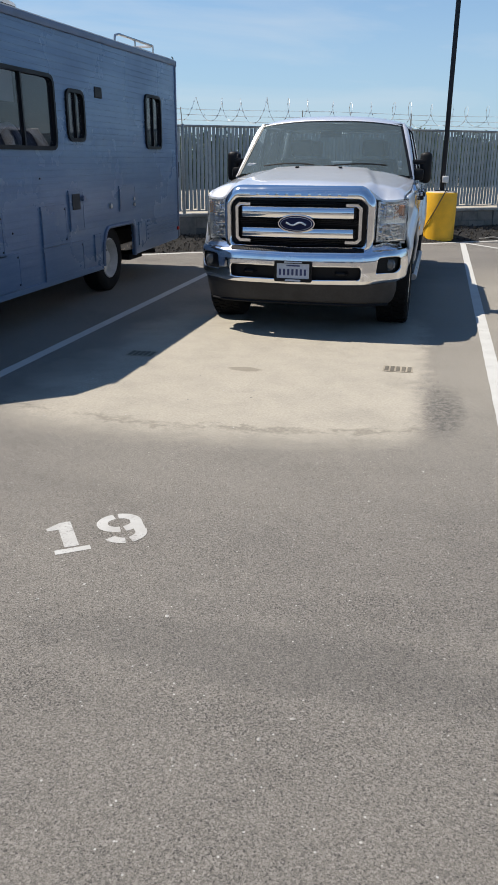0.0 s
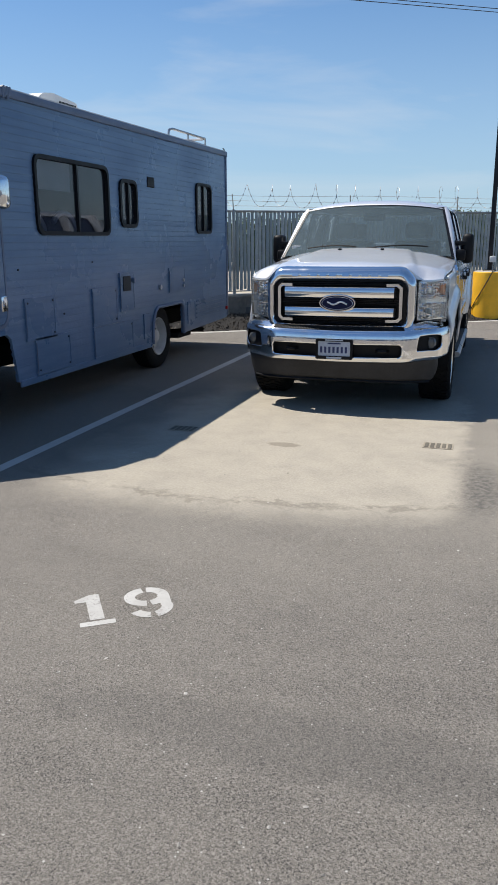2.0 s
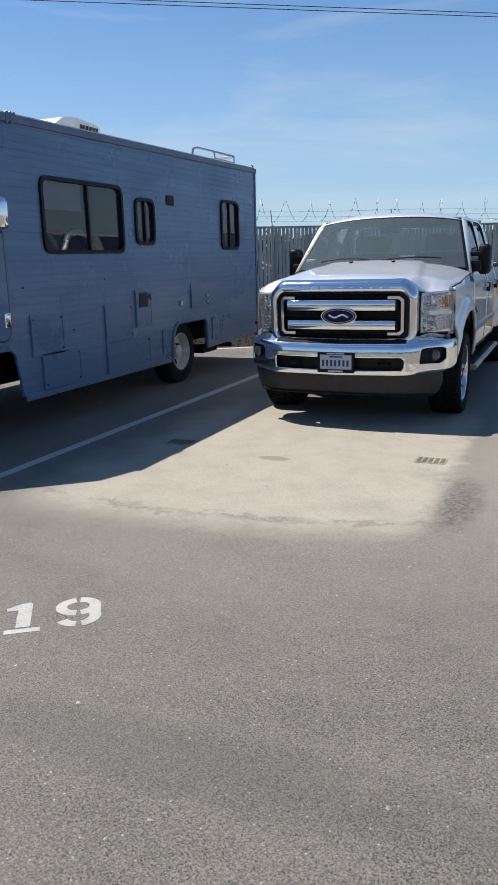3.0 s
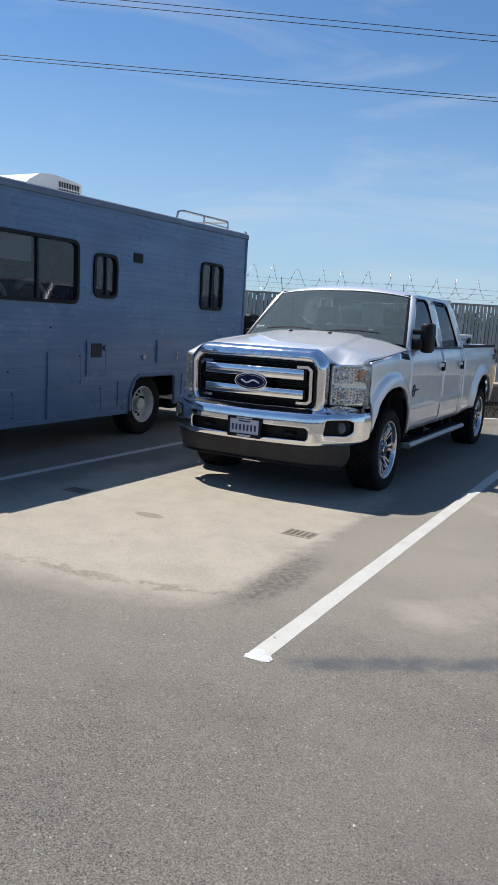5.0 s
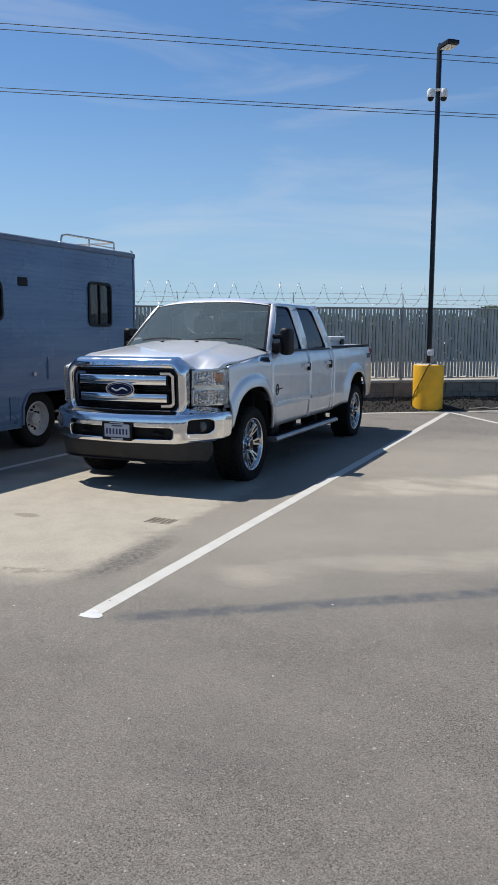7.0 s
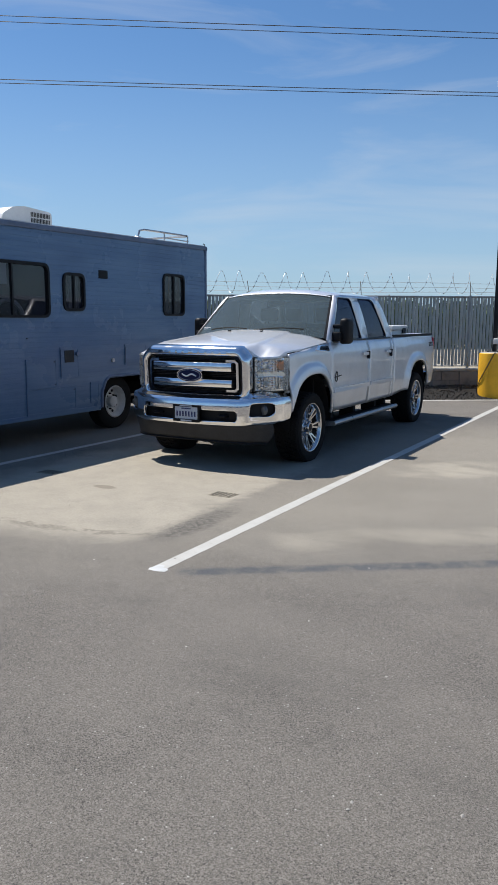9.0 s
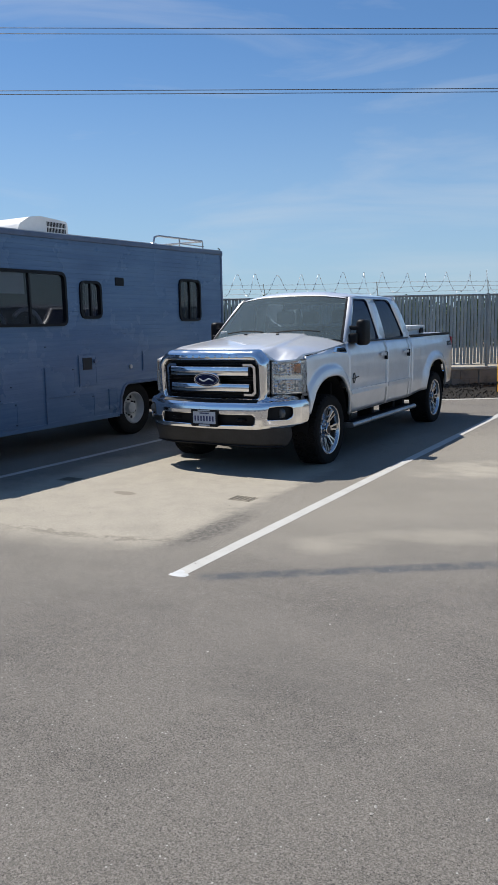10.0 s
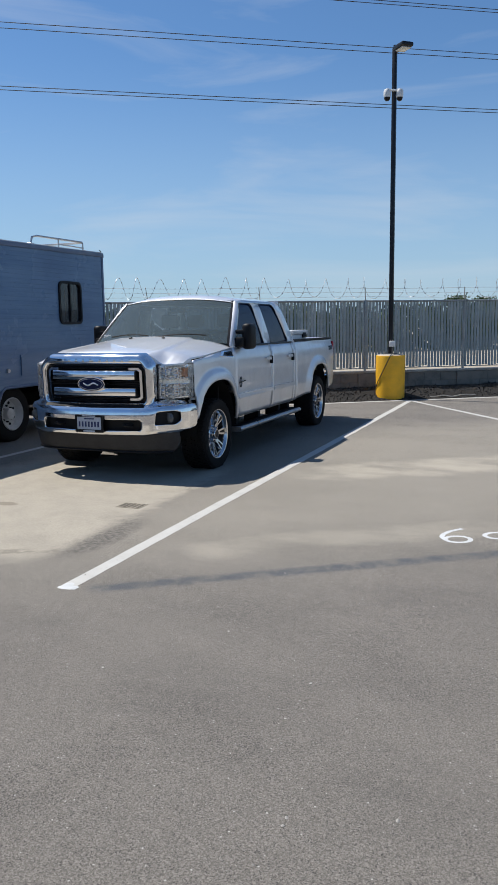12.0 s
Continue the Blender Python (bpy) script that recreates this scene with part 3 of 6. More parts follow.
gravel = bmesh.new()
rng = random.Random(21)
for _ in range(620):
    x, y, size = rng.uniform(-3.2, 7.0), rng.uniform(-6.2, -0.6), 0.0022 + 0.0055 * rng.random() ** 3
    m_ = Matrix.Translation((x, y, size * 0.15)) @ Matrix.Rotation(rng.uniform(0, 6.3), 4, "Z") @ Matrix.Diagonal((size * rng.uniform(1, 1.7), size, size * rng.uniform(0.5, 0.9), 1))
    ringv = [gravel.verts.new(m_ @ Vector((math.cos(a) * rng.uniform(0.8, 1.15), math.sin(a) * rng.uniform(0.8, 1.15), rng.uniform(-0.2, 0.3)))) for a in span(0, 2 * math.pi * 5 / 6, 5)]
    tip = gravel.verts.new(m_ @ Vector((rng.uniform(-0.3, 0.3), rng.uniform(-0.3, 0.3), 1)))
    for a, b in zip(ringv, ringv[1:] + ringv[:1]):
        gravel.faces.new((a, b, tip))
whole("gravel", gravel, M["pebble"], "loose pale and dark grit on the asphalt", "gravel", kind="stuff", smooth=0)

# ---- wall, planting strip and fence ----
WALL_C, WALL_TOP, FENCE_TOP = 8.234, 0.55, 2.11
turned = Matrix.Rotation(TURN, 4, "Z")
ROT = lambda s, c, z=0.0: Matrix.Translation(sc(s, c, z)) @ turned
wall = whole("wall_fence", box(-14, 40, -0.075, 0.075, -0.1, WALL_TOP - 0.065, m=ROT(0, WALL_C)), M["mortar"], "low grey concrete block wall under the fence", "wall", kind="structure", smooth=0)
part("cap", box(-14, 40, -0.11, 0.11, WALL_TOP - 0.06, WALL_TOP, 0.012, 1, m=ROT(0, WALL_C)), M["concrete"], wall, "pale concrete coping", smooth=0)
berm = bmesh.new()
rng = random.Random(8)
bmh = lambda s, c: max(0, 0.17 * ease(6.72, 7.6, c) + 0.05 * noise.noise((s * 1.3, c * 2, 0)) * ease(7.02, 7.1, c) + 0.025 * noise.noise((s * 5, c * 6, 3)))
grid(span(-12, 34, 260), span(6.72, WALL_C - 0.05, 16), lambda s, c: sc(s, c, bmh(s, c) if c > 6.73 else -0.01), berm)
whole("planting_strip", berm, M["soil"], "dark soil strip along the block wall", "soil", kind="structure")
chips = bmesh.new()
for _ in range(13000):
    s, c = rng.uniform(-8, 20), rng.uniform(6.76, WALL_C - 0.12)
    size = rng.uniform(0.006, 0.024)
    m_ = Matrix.Translation(sc(s, c, bmh(s, c) + size * 0.2)) @ Euler([rng.uniform(0, 6) for _ in range(3)]).to_matrix().to_4x4() @ Matrix.Diagonal((size * rng.uniform(0.8, 2.4), size * 0.8, size * 0.5, 1))
    vv = [chips.verts.new(m_ @ Vector(p)) for p in ((-1, -0.6, -0.3), (1, -0.7, -0.4), (0.8, 0.7, -0.3), (-0.9, 0.6, -0.4), (0.1, 0, 0.6))]
    for a, b in ((0, 1), (1, 2), (2, 3), (3, 0)):
        chips.faces.new((vv[a], vv[b], vv[4]))
whole("mulch", chips, M["mulch"], "loose brown bark mulch and twigs", "mulch", kind="stuff", smooth=0)
hose = [sc(s, 6.85 + 0.07 * math.sin(s * 3.1), bmh(s, 6.9) + 0.03) for s in span(7.2, 8.3, 14)]
whole("pipe", tube(hose, 0.012, 6), M["concrete"], "short pale plastic pipe lying on the mulch", "pipe", at=hose[0])


def fence_post(s):
    p = thing("fence_post", sc(s, WALL_C, WALL_TOP), "galvanised steel fence post with an angled barbed wire arm", "fence post", "fence posts")
    part("pipe", tube([sc(s, WALL_C, WALL_TOP - 0.02), sc(s, WALL_C, FENCE_TOP + 0.03)], 0.032, 10), M["galv"], p)
    part("arm", box(-0.006, 0.006, -0.012, 0.012, 0, 0.33, m=ROT(s, WALL_C, FENCE_TOP) @ Matrix.Rotation(radians(-10), 4, "Y") @ Matrix.Rotation(radians(18), 4, "X")), M["galv"], p, smooth=0)


for k in range(-6, 11):
    fence_post(6.26 + 2.44 * k)
whole("fence_rail", tube([sc(-10, WALL_C, FENCE_TOP), sc(32, WALL_C, FENCE_TOP)], 0.022, 8), M["galv"], "galvanised top rail of the fence", "fence rail", at=sc(6, WALL_C, FENCE_TOP))
whole("fence_rail", tube([sc(-10, WALL_C, WALL_TOP + 0.05), sc(32, WALL_C, WALL_TOP + 0.05)], 0.012, 6), M["galv"], "galvanised bottom rail of the fence", "fence rail", at=sc(6, WALL_C, WALL_TOP))
for k, z in enumerate((2.2, 2.3, 2.4)):
    line = [sc(s, WALL_C - 0.03 * k, z + 0.012 * math.sin(s * 1.3 + k)) for s in span(-10, 32, 90)]
    bw = tube(line, 0.0035, 4)
    for s in np.arange(-3, 20, 0.16):
        q = sc(s, WALL_C - 0.03 * k, z + 0.012 * math.sin(s * 1.3 + k))
        tube([q + Vector((-0.01, 0, -0.02)), q + Vector((0.012, 0, 0.02))], 0.0025, 3, bw, False)
    whole("barbed_wire", bw, M["wire"], "taut strand of barbed wire above the fence", "barbed wire", "barbed strands", at=sc(6, WALL_C, z))
coil = []
for k in range(0, 90 * 20):
    a = 2 * math.pi * k / 20
    s = -9.5 + 0.46 * k / 20
    wob = 1 + 0.1 * math.sin(s * 2.3) + 0.06 * math.sin(s * 7.1)
    coil.append(sc(s + 0.05 * math.sin(a * 0.37), WALL_C - 0.02 - 0.2 * math.cos(a), 2.4 + 0.215 * wob * math.sin(a)))
razor = tube(coil, 0.0038, 4)
for k in range(4, len(coil) - 1, 2):
    d = (coil[k + 1] - coil[k - 1]).normalized()
    u = d.cross(NV).normalized() * 0.01
    razor.faces.new([razor.verts.new(coil[k] + v) for v in (d * 0.02 + u, d * 0.006, d * 0.02 - u, -d * 0.02 - u, -d * 0.006, -d * 0.02 + u)])
whole("razor_wire", razor, M["wire"], "coil of razor wire along the fence top", "razor wire", at=sc(6, WALL_C, 2.2))

# hedge and a tree top beyond the fence
rng = random.Random(3)
hedge = bmesh.new()


def leaf_clump(bm, p, r, n):
    for _ in range(n):
        q = Vector((rng.gauss(0, 1), rng.gauss(0, 1), rng.gauss(0, 0.8))) * r * 0.5 + p
        a, b = Vector((rng.uniform(-1, 1), rng.uniform(-1, 1), rng.uniform(-1, 1))).normalized(), Vector((rng.uniform(-1, 1), rng.uniform(-1, 1), rng.uniform(-1, 1))).normalized()
        l = r * rng.uniform(0.16, 0.4)
        bm.faces.new([bm.verts.new(q + a * l), bm.verts.new(q + b * l * 0.6), bm.verts.new(q - a * l), bm.verts.new(q - b * l * 0.6)])


for _ in range(4200):
    s, dc = rng.uniform(-22, 60), rng.uniform(0, 2.5)
    top = 2.5 + 0.22 * noise.noise((s * 0.16, 0, 5)) + 0.15 * noise.noise((s * 0.6, 2, 5))
    leaf_clump(hedge, sc(s, 34 + dc, rng.uniform(0.0, 1.0) * top), 0.5, 22)
whole("hedge", hedge, M["leaf"], "distant grey-green hedge seen between the slats", "hedge", kind="stuff", at=sc(10, 34), smooth=0)


def far_tree(s, c, h, spread):
    base = sc(s, c)
    t = thing("tree", base, "distant round green tree beyond the fence", "tree", "far trees")
    tube_bm = tube([base, base + Vector((0.1, 0, h * 0.35)), base + Vector((0, 0.2, h * 0.75))], [0.22, 0.17, 0.06], 8)
    for k in range(5):
        a = k * 1.3
        tube([base + Vector((0.05, 0.05, h * 0.4)), base + Vector((math.cos(a) * spread * 0.6, math.sin(a) * spread * 0.6, h * 0.72))], [0.1, 0.03], 5, tube_bm)
    part("trunk", tube_bm, M["rust"], t)
    crown = bmesh.new()
    for _ in range(70):
        d = Vector((rng.gauss(0, 1), rng.gauss(0, 1), rng.gauss(0, 0.7)))
        d = d.normalized() * rng.uniform(0.5, 1) * spread
        leaf_clump(crown, base + Vector((0, 0, h * 0.72)) + Vector((d.x, d.y, d.z * 0.6)), 0.34, 24)
    part("crown", crown, M["leaf"], t, smooth=0)


far_tree(24.2, 38, 4.1, 0.5)
far_tree(26.8, 39, 3.95, 0.7)

# ---- the lamp post in its yellow base ----
LX, LY = 1.24, 9.52
base = thing("bollard_base", (LX, LY, 0), "yellow painted round concrete lamp base", "lamp base")
part("sleeve", lathe([(0.304, -0.02), (0.306, 0.3), (0.312, 0.6), (0.31, 0.9), (0.306, 0.925), (0.294, 0.935)], 40, Matrix.Translation((LX, LY, 0))), M["yellow"], base)
part("top", lathe([(0.29, 0.934), (0.27, 0.95), (0.12, 0.96), (0.0001, 0.962)], 40, Matrix.Translation((LX, LY, 0))), M["concrete"], base, "bare concrete top")
lamp = thing("street_lamp", (LX, LY, 0.95), "tall dark steel lamp post with one lamp head", "street lamp")
part("base_plate", box(LX - 0.13, LX + 0.13, LY - 0.13, LY + 0.13, 0.95, 0.975, 0.006, 1), M["pole"], lamp)
for dx, dy in ((-0.1, -0.1), (0.1, -0.1), (0.1, 0.1), (-0.1, 0.1)):
    part("bolt", tube([(LX + dx, LY + dy, 0.96), (LX + dx, LY + dy, 1.02)], 0.014, 6), M["galv"], lamp)
part("pole", box(LX - 0.045, LX + 0.045, LY - 0.045, LY + 0.045, 0.97, 7.1, 0.012, 2), M["pole"], lamp)
hm = Matrix.Translation((LX, LY, 7.02)) @ Matrix.Rotation(radians(-48), 4, "Z")
head = part("head", box(0.12, 0.5, -0.13, 0.13, -0.025, 0.06, 0.025, 2, m=hm), M["pole"], lamp)
part("diffuser", box(0.18, 0.46, -0.1, 0.1, -0.042, -0.032, m=hm), M["lampglass"], head, "pale lamp glass")
part("arm", box(0.05, 0.18, -0.04, 0.04, -0.02, 0.05, 0.008, 1, m=hm), M["pole"], lamp)
part("sensor", tube([(LX, LY, 7.1), (LX, LY, 7.16)], 0.03, 8), M["pole"], lamp)
cc = thing("security_camera", (LX, LY, 6.2), "pair of white dome security cameras on the lamp post", "security camera")
part("bracket", box(-0.12, 0.12, -0.025, 0.025, 0.06, 0.1, 0.01, 1, m=Matrix.Translation((LX, LY - 0.08, 6.2)) @ Matrix.Rotation(radians(20), 4, "Z")), M["white"], cc)
for sgn in (-1, 1):
    cx, cy = LX + sgn * 0.118, LY - 0.08 + sgn * 0.05
    dome = part("dome", lathe([(0.0001, 0.1), (0.05, 0.1), (0.072, 0.06), (0.072, -0.04), (0.064, -0.06)], 20, Matrix.Translation((cx, cy, 6.2))), M["white"], cc)
    part("lens", lathe([(0.062, -0.055), (0.055, -0.1), (0.032, -0.125), (0.0001, -0.132)], 20, Matrix.Translation((cx, cy, 6.2))), M["trim"], dome, "dark camera lens")
part("junction_box", box(-0.06, 0.06, -0.045, 0.045, 0, 0.12, 0.012, 2, m=Matrix.Translation((LX + 0.05, LY - 0.1, 1.12))), M["white"], lamp, "small pale grey junction box")
drop = [Vector((LX + 0.05, LY - 0.1, 1.12)), Vector((LX + 0.08, LY - 0.24, 0.99)), Vector((LX + 0.06, LY - 0.31, 0.935)), Vector((LX + 0.02, LY - 0.325, 0.85)), Vector((LX - 0.1, LY - 0.31, 0.6)), Vector((LX - 0.22, LY - 0.24, 0.38)), Vector((LX - 0.3, LY - 0.12, 0.2)), Vector((LX - 0.31, LY - 0.1, 0.02))]
part("cable", tube(drop, 0.009, 6), M["cable"], lamp)

# ---- power line ----
pp = thing("utility_pole", (7.02, 44.6, 0), "tall tapering rust-brown weathering steel power pole", "utility pole")
part("shaft", lathe([(0.55, -0.2), (0.5, 4), (0.43, 14), (0.36, 24), (0.001, 24.05)], 12, Matrix.Translation((7.02, 44.6, 0))), M["rust"], pp, smooth=20)
for sgn in (-1, 1):
    part("lug", ring([(0.14 * math.cos(a), 0.14 * math.sin(a)) for a in span(0, 2 * math.pi * 11 / 12, 11)], [(0.06 * math.cos(a), 0.06 * math.sin(a)) for a in span(0, 2 * math.pi * 11 / 12, 11)],
                     lambda u, v, d: Vector((7.02 + sgn * (0.62 + u), 44.6 + d, 14.6 + v)), -0.03, 0.03), M["pole"], pp)
    part("bracket", box(7.02 + min(sgn * 0.38, sgn * 0.52), 7.02 + max(sgn * 0.38, sgn * 0.52), 44.55, 44.65, 14.5, 14.7), M["pole"], pp)


def wire_run(c, z, sag, s0=-60, s1=110):
    pts = [sc(s, c, z + 0.006 * (s - 20) + sag * (((s - 20) / 70) ** 2)) for s in span(s0, s1, 60)]
    return whole("power_line", tube(pts, 0.019, 5), M["cable"], "dark overhead power line", "power line", "power lines", at=pts[30])


for z in (13.3, 13.47):
    wire_run(33.0, z, 0.3)
for z in (16.13, 16.4):
    wire_run(33.0, z, 0.4)
for z in (18.57, 18.73):
    wire_run(33.0, z, 0.4)

# ---- the motorhome ----
RX, RW = -2.553, 2.35  # side wall and width
RV = thing("motorhome", (RX - RW / 2, 0.9, 0), "old blue-grey ribbed aluminium motorhome parked in shade", "motorhome", "parked vehicles")
ROOF_Z, SKIRT, LAP = 2.80, 0.385, 0.062


def rib(z):
    """Lap of the siding: narrow boards, each leaning out to a small step."""
    k = (z % LAP) / LAP
    return (0.0038 + 0.0014 * noise.noise((0, 0, math.floor(z / LAP) * 3.7))) * (1 - k) if k > 0.13 else -0.001


def droop(y):
    """The roof runs down a little to the front."""
    return 0.0112 * (y - 4.3)


def sloped(bm):
    for v in bm.verts:
        v.co.z += droop(v.co.y)
    return bm


def rv_side(y, z, d=0.0, flat=False):
    return Vector((RX + d + (0 if flat else rib(z)), y, z))


outline = [(-2.78, 0.55), (-2.36, 0.55), (-2.3, 0.74), (-2.2, 0.83), (-1.46, 0.83), (-1.36, 0.76), (-1.29, SKIRT - 0.01)]
outline += [(1.5, SKIRT - 0.035), (1.52, 0.6), (1.6, 0.74), (1.68, 0.785), (2.4, 0.785), (2.47, 0.74), (2.49, 0.38), (4.26, 0.425)]
outline += [(4.29, 0.6), (4.3, 2.7), (4.27, ROOF_Z)] + [(-1.75, ROOF_Z - 0.085), (-2.1, 2.5), (-2.75, 1.3)]
W_BIG, W_MID, W_REAR, W_CAB = (-0.83, 1.64, 0.51, 2.285), (0.80, 1.73, 1.185, 2.19), (3.05, 1.68, 3.605, 2.295), (-2.1, 1.82, -1.43, 2.5)
cab_win = rounded([(-2.35, 1.84), (-1.45, 1.84), (-1.45, 2.46), (-2.0, 2.46)], 0.09)
holes = [rect(w[0], w[1], w[2], w[3], 0.09, 5) for w in (W_BIG, W_MID, W_REAR)] + [cab_win]
zs = [k * LAP + d for k in range(7, 48) for d in (0.0002, LAP * 0.129, LAP * 0.135)]
part("wall", panel(outline, holes, lambda y, z: rv_side(y, z), vs=sorted(zs)), M["siding"], RV, "ribbed aluminium side wall", smooth=0, thick=0.03)
# far side, back, front, floor and roof
far_x = RX - RW
part("wall", panel(outline, [], lambda y, z: Vector((far_x, y, z))), M["siding"], RV, smooth=20)
part("back_wall", box(far_x, RX - 0.004, 4.24, 4.3, 0.42, ROOF_Z, 0.02, 2), M["siding"], RV)
nose = [(-1.75, ROOF_Z - 0.085), (-2.1, 2.5), (-2.75, 1.3), (-2.8, 0.9), (-2.78, 0.55)]
part("front_wall", grid(range(len(nose)), (RX - 0.005, far_x + 0.005), lambda i, x: Vector((x, *nose[i]))), M["siding"], RV, thick=0.03)
part("roof", grid(span(-1.78, 4.28, 4), span(far_x - 0.01, RX + 0.005, 16), lambda y, x: Vector((x, y, ROOF_Z + droop(y) + 0.07 * (1 - ((x - RX + RW / 2) / (RW / 2 + 0.02)) ** 2) ** 1))), M["roof"], RV, "white rubber roof", thick=0.03)
part("floor", box(far_x + 0.03, RX - 0.035, -2.7, 4.2, 0.8, 0.88), M["chassis"], RV)
part("roof_rail", sloped(box(RX - 0.02, RX + 0.022, -1.75, 4.3, ROOF_Z - 0.045, ROOF_Z + 0.02, 0.008, 2)), M["rv_trim"], RV, "folded roof edge strip")
part("corner_strip", box(RX - 0.03, RX + 0.016, 4.262, 4.312, 0.45, ROOF_Z, 0.012, 2), M["rv_trim"], RV)
seam = bmesh.new()
for k in range(6):
    box(RX - 0.02, RX + 0.03, -1.24 + 0.02 * k, -1.22 + 0.02 * k, ROOF_Z - 0.06 + 0.012 * (k % 3), ROOF_Z + 0.03 + 0.01 * (k % 2), 0.004, 1, bm=seam)
part("seam_cover", sloped(seam), M["rv_trim"], RV, "crumpled seam at the roof edge")


def rv_window(w, split, label):
    y0, z0, y1, z1 = w
    fw = part("window", ring(rect(y0 - 0.022, z0 - 0.022, y1 + 0.022, z1 + 0.022, 0.11, 5), rect(y0 + 0.014, z0 + 0.014, y1 - 0.014, z1 - 0.014, 0.08, 5), lambda y, z, d: rv_side(y, z, d, True), -0.035, 0.024), M["black"], RV, label)
    for ys in split:
        part("mullion", box(RX - 0.02, RX + 0.014, ys - 0.014, ys + 0.014, z0 + 0.01, z1 - 0.01), M["trim"], fw)
    edges = [y0] + list(split) + [y1]
    for a, b in zip(edges, edges[1:]):
        pn = part("pane", panel(rect(a, z0, b, z1, 0.05, 3), [], lambda y, z: rv_side(y, z, -0.008, True)), M["rv_glass"], fw)
        pn.visible_shadow = False
    return fw


big = rv_window(W_BIG, (-0.1,), "wide black-framed sliding window")
rv_window(W_MID, (1.0,), "small black-framed window")
rv_window(W_REAR, (3.33,), "narrow black-framed window")
cabw = part("cab_window", ring(rounded([(-2.4, 1.81), (-1.42, 1.81), (-1.42, 2.49), (-2.0, 2.49)], 0.1), rounded([(-2.33, 1.85), (-1.47, 1.85), (-1.47, 2.45), (-1.98, 2.45)], 0.08), lambda y, z, d: rv_side(y, z, d, True), -0.02, 0.016), M["rv_trim"], RV)
part("pane", panel(cab_win, [], lambda y, z: rv_side(y, z, -0.008, True)), M["rv_glass"], cabw)
# interior seen through the panes: seats, curtains, a pale shade and arcs imitating reflections
for yy in (-0.62, -0.1):
    seat = part("seat_back", box(RX - 0.75, RX - 0.3, yy, yy + 0.42, 1.0, 1.86, 0.1, 3), M["cloth"], RV, "dark seat behind the window")
# Blind whitened to stand in for sky reflected in the pane.
part("blind", box(RX - 0.07, RX - 0.06, W_BIG[0] + 0.02, -0.12, 2.02, 2.28), M["white"], RV, "pale half-drawn blind, whitened for sky mirrored in the pane")
# Pale arcs stand in for bright curved reflections in the wide window.
for ya, yb in ((-0.75, -0.2), (-0.12, 0.4)):
    arc = [Vector((RX - 0.27, lerp(ya, yb, t), 1.6 + 0.24 * math.sin(math.pi * min(1, 0.12 + t)) ** 0.5)) for t in span(0, 0.88, 14)]
    part("seat_piping", tube(arc, 0.028, 6), M["white"], RV, "pale arc standing in for a reflection in the pane")
part("curtain", grid(span(0.98, 1.2, 24), (1.7, 2.2), lambda y, z: Vector((RX - 0.09 + 0.012 * math.sin(y * 130), y, z))), M["curtain"], RV, thick=0.004)
part("curtain", grid(span(3.32, 3.62, 30), (1.66, 2.3), lambda y, z: Vector((RX - 0.09 + 0.012 * math.sin(y * 120), y, z))), M["cloth"], RV, thick=0.004)
# Partition coloured near black so the interior looks unlit behind the panes.
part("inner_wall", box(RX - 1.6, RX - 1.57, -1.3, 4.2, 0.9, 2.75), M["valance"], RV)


def hatch(y0, z0, y1, z1, hinge=True, name="hatch"):
    h = part(name, box(RX - 0.004, RX + 0.013, y0, y1, z0, z1, 0.006, 1), M["siding"], RV)
    part("edge", ring(rect(y0 - 0.014, z0 - 0.014, y1 + 0.014, z1 + 0.014), rect(y0 + 0.012, z0 + 0.012, y1 - 0.012, z1 - 0.012), lambda y, z, d: rv_side(y, z, d, True), -0.002, 0.016), M["siding"], h, smooth=0)
    if hinge:
        part("hinge", tube([rv_side(y0 - 0.012, z0 + 0.02, 0.02, True), rv_side(y0 - 0.012, z1 - 0.02, 0.02, True)], 0.005, 6), M["rv_trim"], h)
    return h


hatch(-1.13, 0.72, -0.66, 1.07)
h2 = hatch(-1.0, 0.405, -0.42, 0.705)
hatch(0.075, 0.725, 0.6, 1.085)
h4 = hatch(0.07, 0.385, 0.96, 0.69)
h5 = hatch(0.7, 0.825, 1.03, 1.215)
part("vent", box(RX + 0.012, RX + 0.024, 0.76, 0.94, 1.03, 1.19, 0.004, 1), M["valance"], h5, "dull metal furnace vent")
part("knob", tube([rv_side(0.99, 1.14, 0.01, True), rv_side(0.99, 1.14, 0.05, True)], 0.028, 10), M["rv_trim"], h5)
hatch(2.06, 0.95, 2.56, 1.22, True)
hatch(2.66, 0.5, 2.9, 0.76, False)
hatch(1.28, 0.46, 1.44, 0.72, False)
part("wall_vent", box(RX - 0.01, RX + 0.012, 1.51, 1.705, 2.165, 2.28, 0.01, 1), M["black"], RV, "small dark square vent")
part("key_lock", tube([rv_side(1.76, 1.02, 0, True), rv_side(1.76, 1.02, 0.03, True)], 0.03, 12), M["steel"], RV)
for z in (1.0, 1.07):
    part("socket", tube([rv_side(2.5, z, 0, True), rv_side(2.5, z, 0.03, True)], 0.022, 10), M["steel"], RV)
part("corner_bracket", box(RX - 0.03, RX + 0.024, 4.25, 4.325, ROOF_Z - 0.06, ROOF_Z + 0.022, 0.02, 3), M["rv_trim"], RV)
part("corner_hook", tube([(RX - 0.02, 4.29, ROOF_Z + 0.02), (RX - 0.02, 4.3, ROOF_Z + 0.05), (RX - 0.02, 4.25, ROOF_Z + 0.065)], 0.008, 6), M["black"], RV)
part("marker_lamp", box(RX, RX + 0.025, 4.2, 4.26, 0.55, 0.6, 0.006, 1), M["red"], RV)
